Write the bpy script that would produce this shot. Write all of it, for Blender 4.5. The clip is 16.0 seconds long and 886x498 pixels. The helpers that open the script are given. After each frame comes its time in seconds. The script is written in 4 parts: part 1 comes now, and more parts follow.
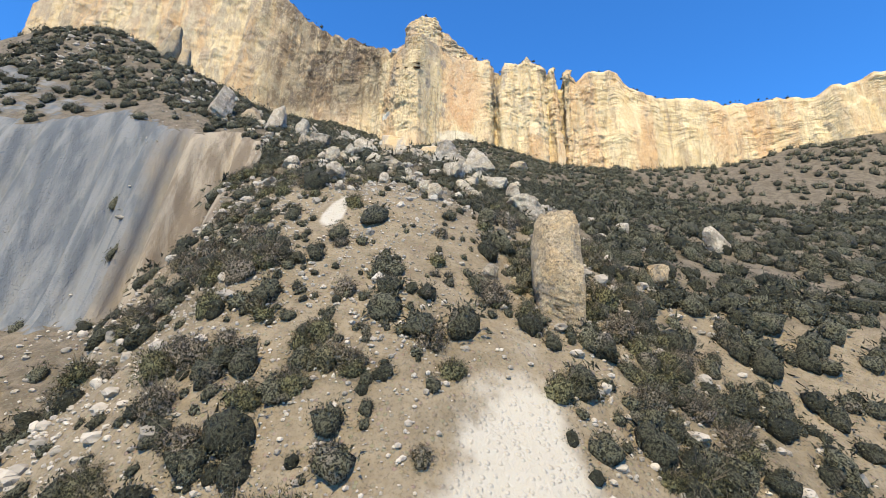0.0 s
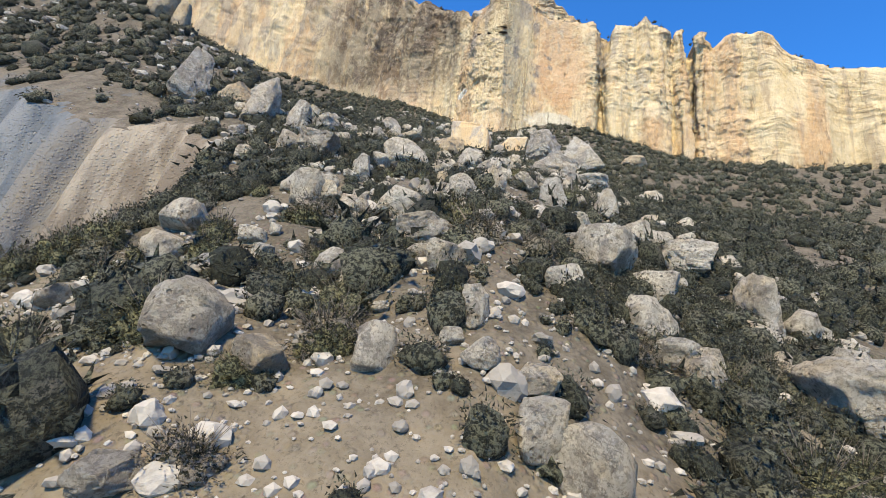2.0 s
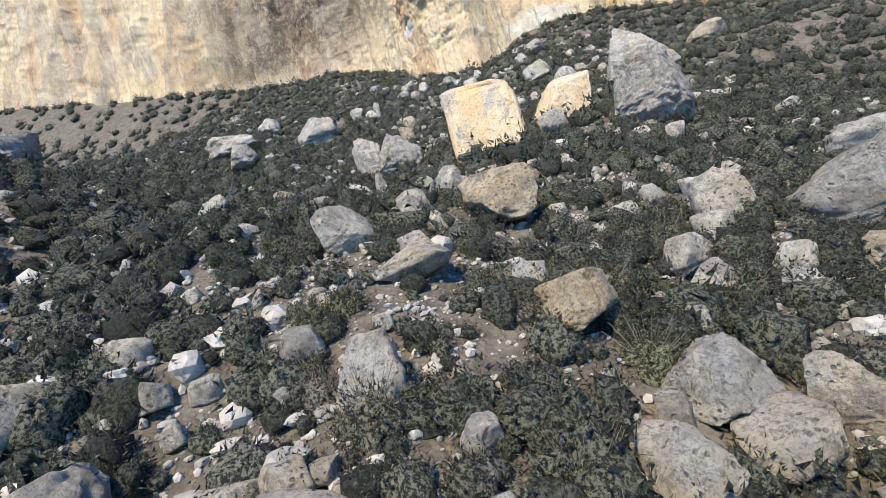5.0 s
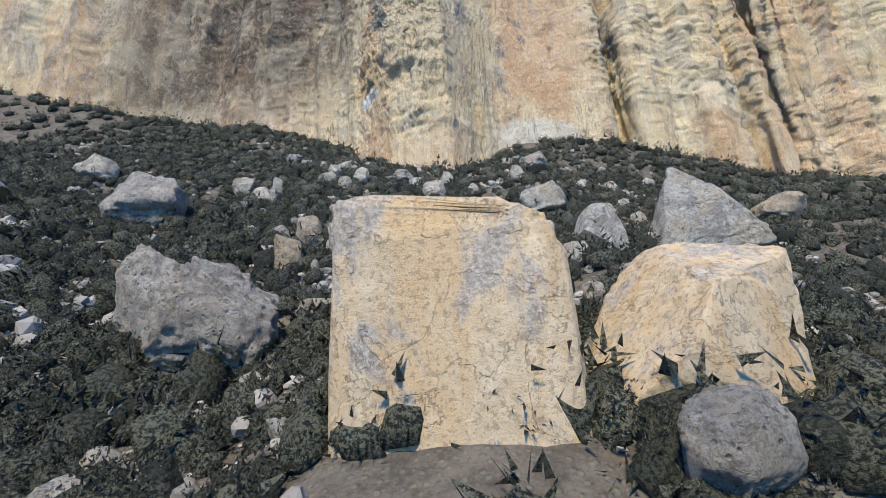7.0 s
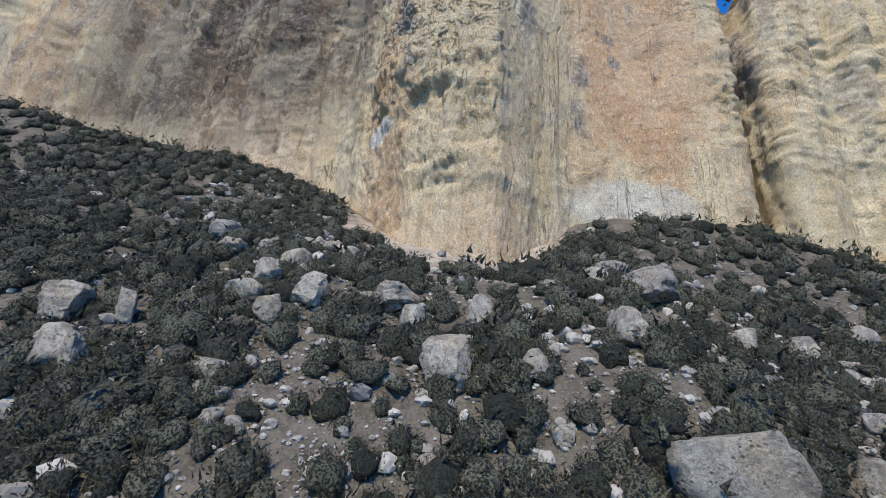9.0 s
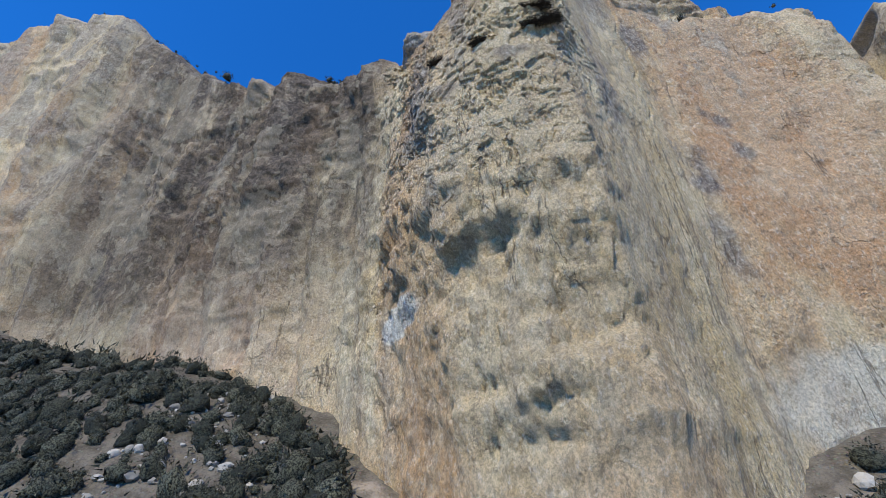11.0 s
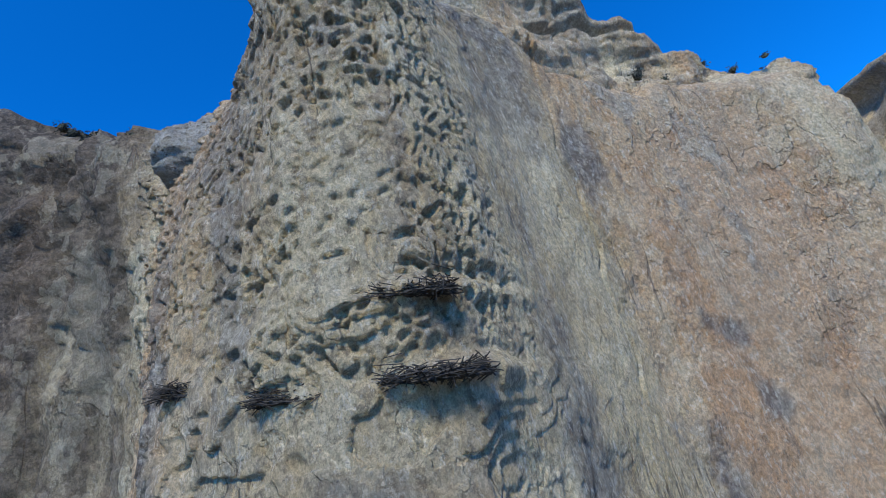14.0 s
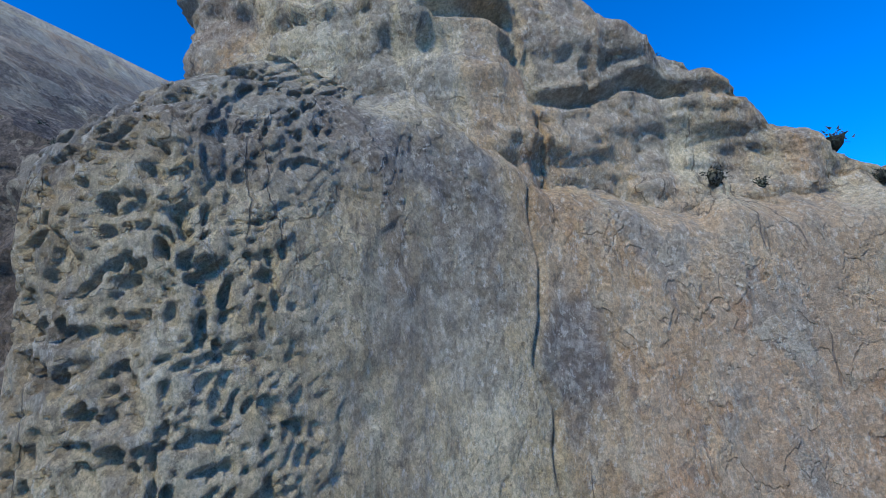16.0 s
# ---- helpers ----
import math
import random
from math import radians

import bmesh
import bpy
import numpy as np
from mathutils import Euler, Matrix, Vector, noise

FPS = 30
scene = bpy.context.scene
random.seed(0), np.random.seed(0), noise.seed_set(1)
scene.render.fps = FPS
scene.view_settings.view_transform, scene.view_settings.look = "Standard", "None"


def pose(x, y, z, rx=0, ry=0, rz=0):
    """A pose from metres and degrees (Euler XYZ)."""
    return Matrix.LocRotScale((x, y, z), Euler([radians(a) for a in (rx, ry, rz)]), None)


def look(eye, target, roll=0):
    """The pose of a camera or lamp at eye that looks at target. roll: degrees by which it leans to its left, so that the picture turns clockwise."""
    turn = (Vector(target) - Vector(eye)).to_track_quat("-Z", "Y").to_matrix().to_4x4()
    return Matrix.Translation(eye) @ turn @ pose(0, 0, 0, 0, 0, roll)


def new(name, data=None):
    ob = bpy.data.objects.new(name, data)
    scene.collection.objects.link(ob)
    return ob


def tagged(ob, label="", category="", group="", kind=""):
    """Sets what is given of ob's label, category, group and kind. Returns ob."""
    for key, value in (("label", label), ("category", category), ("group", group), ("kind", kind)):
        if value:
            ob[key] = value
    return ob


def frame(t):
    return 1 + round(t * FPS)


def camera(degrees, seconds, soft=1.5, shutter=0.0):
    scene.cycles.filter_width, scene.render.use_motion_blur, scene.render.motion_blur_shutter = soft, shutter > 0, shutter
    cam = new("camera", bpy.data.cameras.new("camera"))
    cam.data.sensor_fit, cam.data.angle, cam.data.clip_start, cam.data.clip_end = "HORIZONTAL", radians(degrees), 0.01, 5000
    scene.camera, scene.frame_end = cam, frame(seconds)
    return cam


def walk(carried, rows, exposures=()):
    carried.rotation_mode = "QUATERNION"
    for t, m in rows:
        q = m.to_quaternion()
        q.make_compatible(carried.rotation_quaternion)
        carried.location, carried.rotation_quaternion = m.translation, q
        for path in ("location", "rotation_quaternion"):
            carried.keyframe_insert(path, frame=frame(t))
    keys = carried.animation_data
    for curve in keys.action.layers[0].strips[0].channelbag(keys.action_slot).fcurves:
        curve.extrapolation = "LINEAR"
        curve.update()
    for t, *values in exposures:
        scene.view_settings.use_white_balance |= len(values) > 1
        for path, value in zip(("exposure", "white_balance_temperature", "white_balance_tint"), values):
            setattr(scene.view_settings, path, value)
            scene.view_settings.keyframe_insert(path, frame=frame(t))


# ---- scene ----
cam = camera(86.0, 16.0, 0.8)
ROWS = [
    (0.0, 10.28, 4.62, 16.37, 108.20, -1.74, 6.02),
    (0.5, 9.64, 9.01, 18.62, 108.17, 1.99, 6.85),
    (1.0, 8.96, 12.85, 21.14, 108.15, 0.13, 7.90),
    (1.5, 8.07, 16.37, 23.85, 108.20, -7.05, 9.37),
    (2.0, 7.19, 19.54, 26.47, 105.22, -6.71, 14.05),
    (2.5, 5.86, 22.58, 29.14, 105.33, -3.40, 18.45),
    (3.0, 4.88, 25.28, 31.63, 105.86, -2.34, 21.51),
    (3.5, 3.86, 27.80, 33.93, 99.34, -4.05, 22.10),
    (4.0, 2.42, 30.57, 36.02, 99.14, -6.77, 25.63),
    (4.5, 1.07, 33.43, 38.01, 98.08, 8.11, 21.90),
    (4.7, 0.69, 34.51, 38.71, 97.08, 15.06, 19.15),
    (6.8, -2.04, 50.82, 46.42, 107.15, 5.64, 7.84),
    (7.0, -2.04, 52.15, 47.28, 107.30, 3.41, 8.01),
    (7.5, -2.31, 55.54, 49.37, 113.10, 1.67, 8.02),
    (8.0, -2.23, 58.74, 51.96, 114.68, 0.93, 8.60),
    (8.2, -2.14, 59.90, 53.01, 110.08, -2.50, 9.46),
    (10.3, -5.62, 70.43, 62.07, 116.97, -2.46, 13.63),
    (10.5, -5.82, 71.21, 63.05, 120.03, -0.98, 14.85),
    (11.0, -6.57, 73.03, 65.40, 123.68, 2.44, 16.37),
    (11.5, -6.94, 74.56, 67.89, 128.47, 10.37, 18.22),
    (12.0, -6.98, 75.65, 70.37, 128.55, 13.45, 15.39),
    (12.5, -6.67, 76.49, 72.80, 125.58, 14.18, 10.97),
    (13.0, -6.15, 76.82, 75.56, 122.71, 13.57, 8.99),
    (13.5, -5.49, 76.99, 78.16, 116.73, 13.23, 7.75),
    (14.0, -4.65, 77.12, 80.34, 111.21, 13.28, 6.88),
    (14.5, -3.67, 77.31, 82.10, 107.58, 16.06, 6.74),
    (15.0, -2.59, 77.65, 83.73, 100.70, 14.09, 7.70),
    (15.5, -1.47, 78.29, 85.52, 99.03, 4.48, 10.51),
    (16.0, -0.54, 79.55, 86.89, 101.21, 5.38, 16.07),
]
walk(cam, [(t, pose(x, y, z, rx, ry, rz)) for t, x, y, z, rx, ry, rz in ROWS],
     [(0.0, 0.55, 7500, 2), (3.0, 0.46, 6900, 3), (4.5, 0.68, 6600, 4), (7.0, 0.14, 6100, 4), (10.5, -0.08, 5800, 4), (12.5, -0.22, 5400, 2), (14.5, -0.28, 5100, 1), (16.0, -0.32, 5000, 1)])

# ---- light ----
world = bpy.data.worlds.new("world")
scene.world = world
world.use_nodes = True
SUN_ELEV, SUN_ROT = radians(46), radians(184)
wt = world.node_tree
sky = wt.nodes.new("ShaderNodeTexSky")
sky.sky_type, sky.sun_disc, sky.sun_elevation, sky.sun_rotation = "NISHITA", False, SUN_ELEV, SUN_ROT
sky.air_density, sky.dust_density, sky.ozone_density, sky.altitude = 1.0, 0.0, 4.0, 600
tint = wt.nodes.new("ShaderNodeMix")
tint.data_type, tint.blend_type = "RGBA", "MULTIPLY"
tint.inputs[0].default_value, tint.inputs[7].default_value = 1.0, (0.29, 0.90, 1.62, 1)
wt.links.new(sky.outputs[0], tint.inputs[6])
wt.links.new(tint.outputs[2], wt.nodes["Background"].inputs[0])
wt.nodes["Background"].inputs[1].default_value = 0.155
sun = new("sun", bpy.data.lights.new("sun", "SUN"))
sun.data.energy, sun.data.angle, sun.data.color = 5.0, radians(8), (1.0, 0.83, 0.58)
sun.matrix_world = look((0, 0, 0), (-math.sin(SUN_ROT) * math.cos(SUN_ELEV), -math.cos(SUN_ROT) * math.cos(SUN_ELEV), -math.sin(SUN_ELEV)))


# ---- noise on arrays ----
def lattice(i, j, k, seed):
    h = (i.astype(np.int64) * 374761393 + j.astype(np.int64) * 668265263 + k.astype(np.int64) * 2147483647 + seed * 974634777) & 0xFFFFFFFF
    h = ((h ^ (h >> 13)) * 1274126177) & 0xFFFFFFFF
    h = ((h ^ (h >> 16)) * 2246822519) & 0xFFFFFFFF
    return ((h ^ (h >> 15)) & 0xFFFF) / 32767.5 - 1.0


def vnoise(x, y, z, seed=0):
    """Smooth lattice noise, -1 to 1."""
    x, y, z = np.broadcast_arrays(np.asarray(x, float), np.asarray(y, float), np.asarray(z, float))
    i, j, k = np.floor(x), np.floor(y), np.floor(z)
    u, v, w = x - i, y - j, z - k
    u, v, w = u * u * (3 - 2 * u), v * v * (3 - 2 * v), w * w * (3 - 2 * w)
    out = 0
    for a, fa in ((0, 1 - u), (1, u)):
        for b, fb in ((0, 1 - v), (1, v)):
            for c, fc in ((0, 1 - w), (1, w)):
                out = out + fa * fb * fc * lattice(i + a, j + b, k + c, seed)
    return out


def fbm(x, y, z, octaves=4, seed=0):
    total, amp = 0.0, 1.0
    for o in range(octaves):
        total = total + amp * vnoise(x * 2 ** o, y * 2 ** o, z * 2 ** o, seed + 17 * o)
        amp *= 0.5
    return total


def honeycomb(x, y, seed):
    """Distance to the nearest of scattered centres, that centre's own number 0 to 1, and how far above it one is."""
    i, j = np.floor(x), np.floor(y)
    best, tag, above = np.full(x.shape, 9.0), np.zeros(x.shape), np.zeros(x.shape)
    for a in (-1, 0, 1):
        for b in (-1, 0, 1):
            cx = i + a + 0.5 + 0.42 * lattice(i + a, j + b, 0 * i, seed)
            cy = j + b + 0.5 + 0.42 * lattice(i + a, j + b, 0 * i + 1, seed)
            own = lattice(i + a, j + b, 0 * i + 2, seed) * 0.5 + 0.5
            d = np.hypot(x - cx, y - cy)
            tag = np.where(d < best, own, tag)
            above = np.where(d < best, y - cy, above)
            best = np.minimum(d, best)
    return best, tag, above


def smooth(a, b, v):
    s = np.clip((v - a) / (b - a), 0, 1)
    return s * s * (3 - 2 * s)


# ---- shape of the land ----
SPINE_Y = (-60, 5, 18, 23, 36, 46, 57, 63, 75, 90)
SPINE_X = (14, 11.5, 8.6, 7.6, 5.2, 4.4, 3.6, 3.0, 1.5, 0.0)
CREST_Y = (-200, -60, 5, 9, 13, 18, 23, 28, 33, 36, 41, 46, 52, 57, 63, 70, 79.6, 90, 95, 130)
CREST_Z = (-70, -30, 4, 9, 14.2, 20.2, 25.0, 28.6, 32.0, 34.0, 36.6, 39.2, 42.0, 45.2, 48.6, 52.2, 59.8, 67.2, 69, 77)
LEFT_Y = (20, 28, 33, 38, 44, 51, 57, 63, 70, 84, 91)
LEFT_K = (0.0, 0.05, 0.2, 0.34, 0.40, 0.32, 0.14, 0.10, 0.18, 0.20, 0.27)
RIGHT_Y = (0, 18, 30, 46, 55, 72, 80, 95)
RIGHT_K = (0.75, 0.65, 0.50, 0.42, 0.50, 0.55, 0.47, 0.40)


def spine(y):
    """Where the crest of the spur runs."""
    return np.interp(y, SPINE_Y, SPINE_X)


def ground(x, y, rough=1.0):
    """Height of the land."""
    x, y = np.asarray(x, float), np.asarray(y, float)
    u = x - spine(y)
    z = np.interp(y, CREST_Y, CREST_Z)
    left = np.clip(-u - 3, 0, 400)
    z = z + np.interp(y, LEFT_Y, LEFT_K) * (np.minimum(left, 36) - np.interp(y, (60, 90), (0.5, -0.75)) * np.clip(left - 36, 0, 60))
    z = z + 0.21 * np.clip(left - 14, 0, 28) * smooth(37, 46, y) * smooth(80, 62, y) + 0.13 * np.clip(left - 36, 0, 50) * smooth(70, 88, y)
    right = np.clip(u + 1, 0, 500)
    z = z - np.interp(y, RIGHT_Y, RIGHT_K) * 18 * (1 - np.exp(-right / 18)) + 0.24 * np.clip(right - 50, 0, 90)
    flank = smooth(-5.5, -11.5, u) * smooth(29, 20, y)
    z = z - 3.0 * flank
    # the gully west of the spur, cut into grey marl
    edge = 34.6 + 1.1 * fbm(x / 4.5, 0 * x, 0 * x, 4, 21) - 0.14 * np.clip(-u - 15, 0, 30)
    edge = edge - 1.6 * np.abs(vnoise(x / 1.7, 0 * x, 0 * x, 77)) - 0.7 * np.abs(vnoise(x / 0.6, y / 5, 0 * x, 78))
    gully = smooth(-10.5, -14, u + 0.5 * np.sin(y)) * smooth(edge + 0.4, edge - 3.2, y)
    z = z * (1 - gully) + gully * np.minimum(z, np.interp(y, (0, 10, 20, 28, 35), (-6, 2, 12, 18, 22)) + 0.04 * left)
    # a hollow beside the great block
    z = z - 1.7 * np.exp(-((x + 9) / 4) ** 2 - ((y - 60.5) / 5) ** 2)
    # a hollow at the foot of the tower, a rise under the wall beside it
    z = z - 1.6 * np.exp(-((x + 8) / 6) ** 2 - ((y - 90) / 6) ** 2) + 2.4 * np.exp(-((x - 4) / 7) ** 2 - ((y - 91) / 5) ** 2) + 2.0 * np.exp(-((x - 12) / 6) ** 2 - ((y - 91) / 6) ** 2)
    # farther off the land evens out towards the horizon
    far = smooth(140, 900, np.hypot(x, y - 60))
    z = z * (1 - far) + far * -60
    return z + rough * (0.45 * fbm(x / 6, y / 6, 0 * x, 3, 3) + 0.16 * fbm(x / 1.3, y / 1.3, 0 * x, 3, 4)) * (1 - far)


FACE_X = (-200, -140, -126, -119, -112, -70, -50, -34, -26, -19, -16.2, -13, -11.6, -9.4, -6.6, -4.8, -3.8, -2.7, -0.8, 2.0, 7.6, 9.4, 10.7, 12.2, 15.2, 20.6, 22, 23.4, 24.8, 26.4, 38, 50, 70, 86, 105, 140)
FACE_Y = (190, 130, 108, 97, 93, 93, 93, 93.6, 93.8, 92.0, 90.2, 87.4, 86.0, 84.1, 83.15, 83.45, 85.1, 87.1, 89.2, 90.3, 91.1, 92.0, 95.2, 92.8, 92.8, 93.2, 95.2, 93.4, 97.6, 93.2, 94.5, 95, 93, 86, 66, 20)
RIM_X = (-200, -124, -118, -112, -104, -52, -36, -29, -23, -20, -17, -15.4, -14.2, -12.5, -10, -4, -1.5, 0.5, 4, 6, 9.5, 10.8, 12.4, 15, 17.2, 20.5, 21.8, 23, 24.7, 25.6, 26.6, 28.3, 31, 36, 39, 44, 50, 58, 74, 88, 140)
RIM_Z = (84, 92, 108, 121, 131, 124, 107, 101.0, 98.4, 96.2, 93.8, 92.6, 92.0, 90.8, 91.4, 91.9, 91.3, 90.4, 89.6, 89.4, 90.2, 87.4, 89.2, 88.8, 90.4, 89.2, 87.4, 88.2, 86.0, 88.0, 86.4, 84.4, 86.6, 87.6, 83.4, 81.2, 79.6, 78.2, 77.8, 79.5, 84)
TOWER_Z = (55, 66, 70, 72, 73.4, 75, 85, 88.4, 90.0, 91.0, 91.9)
TOWER_IN = (0.5, 0.6, 0.6, 0.45, 0.15, 0.0, 0.0, 0.2, 0.6, 1.2, 2.3)
UPPER_X = (-9.6, -9.0, -8.2, -5.5, -2.6, -1.4, 0.4, 2.7, 5, 7.5, 10, 12)
UPPER_Y = (94, 89.6, 87.6, 87.2, 88.2, 90.2, 91.2, 91.6, 92.0, 92.6, 94, 98)
UPPER_Z = (96, 96.8, 97.6, 99.2, 98.4, 96.6, 95.4, 93.4, 91.4, 90.2, 89.4, 88.6)


# ---- materials ----
class Mat:
    """A node material in the making: the last colour and height go to the shader."""

    def __init__(self, name, rough=0.9, world_space=True):
        self.m = bpy.data.materials.new(name)
        self.m.use_nodes = True
        self.t = self.m.node_tree
        self.b = self.t.nodes["Principled BSDF"]
        self.b.inputs["Roughness"].default_value = rough
        self.b.inputs["Specular IOR Level"].default_value = 0.25
        if world_space:
            self.co = self.t.nodes.new("ShaderNodeNewGeometry").outputs["Position"]
        else:
            self.co = self.t.nodes.new("ShaderNodeTexCoord").outputs["Object"]

    def link(self, value, socket):
        if isinstance(value, bpy.types.NodeSocket):
            self.t.links.new(value, socket)
        elif isinstance(value, tuple) and socket.type == "RGBA":
            socket.default_value = (*value, 1)
        else:
            socket.default_value = value

    def math(self, op, a, b=0.0, c=0.0):
        n = self.t.nodes.new("ShaderNodeMath")
        n.operation = op
        for v, s in zip((a, b, c), n.inputs):
            self.link(v, s)
        return n.outputs[0]

    def scaled(self, sx, sy, sz, shift=(0, 0, 0)):
        n = self.t.nodes.new("ShaderNodeMapping")
        n.inputs["Scale"].default_value = (sx, sy, sz)
        n.inputs["Location"].default_value = shift
        self.t.links.new(self.co, n.inputs["Vector"])
        return n.outputs[0]

    def noise(self, scale, detail=4.0, rough=0.55, stretch=(1, 1, 1), shift=(0, 0, 0), distort=0.0):
        n = self.t.nodes.new("ShaderNodeTexNoise")
        self.t.links.new(self.scaled(*[scale * k for k in stretch], shift), n.inputs["Vector"])
        n.inputs["Scale"].default_value, n.inputs["Detail"].default_value = 1.0, detail
        n.inputs["Roughness"].default_value, n.inputs["Distortion"].default_value = rough, distort
        return n.outputs["Fac"]

    def cells(self, scale, feature="F1", stretch=(1, 1, 1), output="Distance"):
        n = self.t.nodes.new("ShaderNodeTexVoronoi")
        n.feature = feature
        self.t.links.new(self.scaled(*[scale * k for k in stretch]), n.inputs["Vector"])
        n.inputs["Scale"].default_value = 1.0
        return n.outputs[output]

    def step(self, v, lo, hi):
        n = self.t.nodes.new("ShaderNodeMapRange")
        n.interpolation_type = "SMOOTHSTEP"
        self.link(v, n.inputs[0])
        n.inputs[1].default_value, n.inputs[2].default_value = lo, hi
        return n.outputs[0]

    def mix(self, fac, a, b, mode="MIX"):
        n = self.t.nodes.new("ShaderNodeMix")
        n.data_type, n.blend_type = "RGBA", mode
        self.link(fac, n.inputs[0])
        self.link(a, n.inputs[6])
        self.link(b, n.inputs[7])
        return n.outputs[2]

    def axis(self, which):
        n = self.t.nodes.new("ShaderNodeSeparateXYZ")
        self.t.links.new(self.co, n.inputs[0])
        return n.outputs[which]

    def spot(self, centre, radii, edge=0.35, wobble=0.8):
        """1 inside a rough-edged blot, 0 outside."""
        n = self.t.nodes.new("ShaderNodeMapping")
        n.inputs["Scale"].default_value = [1 / r for r in radii]
        n.inputs["Location"].default_value = [-c / r for c, r in zip(centre, radii)]
        self.t.links.new(self.co, n.inputs["Vector"])
        ln = self.t.nodes.new("ShaderNodeVectorMath")
        ln.operation = "LENGTH"
        self.t.links.new(n.outputs[0], ln.inputs[0])
        d = self.math("ADD", ln.outputs["Value"], self.math("MULTIPLY", self.math("SUBTRACT", self.noise(0.9, 5), 0.5), wobble * 2))
        return self.math("SUBTRACT", 1.0, self.step(d, 1 - edge, 1 + edge * 0.4))

    def random(self, per_island=False):
        if per_island:
            return self.t.nodes.new("ShaderNodeNewGeometry").outputs["Random Per Island"]
        return self.t.nodes.new("ShaderNodeObjectInfo").outputs["Random"]

    def done(self, colour, height=None, strength=0.5, distance=0.1, depth=1.0):
        if depth != 1.0:
            colour = self.mix(1.0, colour, (depth, depth, depth), "MULTIPLY")
        self.link(colour, self.b.inputs["Base Color"])
        if height is not None:
            n = self.t.nodes.new("ShaderNodeBump")
            n.inputs["Strength"].default_value, n.inputs["Distance"].default_value = strength, distance
            self.t.links.new(height, n.inputs["Height"])
            self.t.links.new(n.outputs[0], self.b.inputs["Normal"])
        return self.m


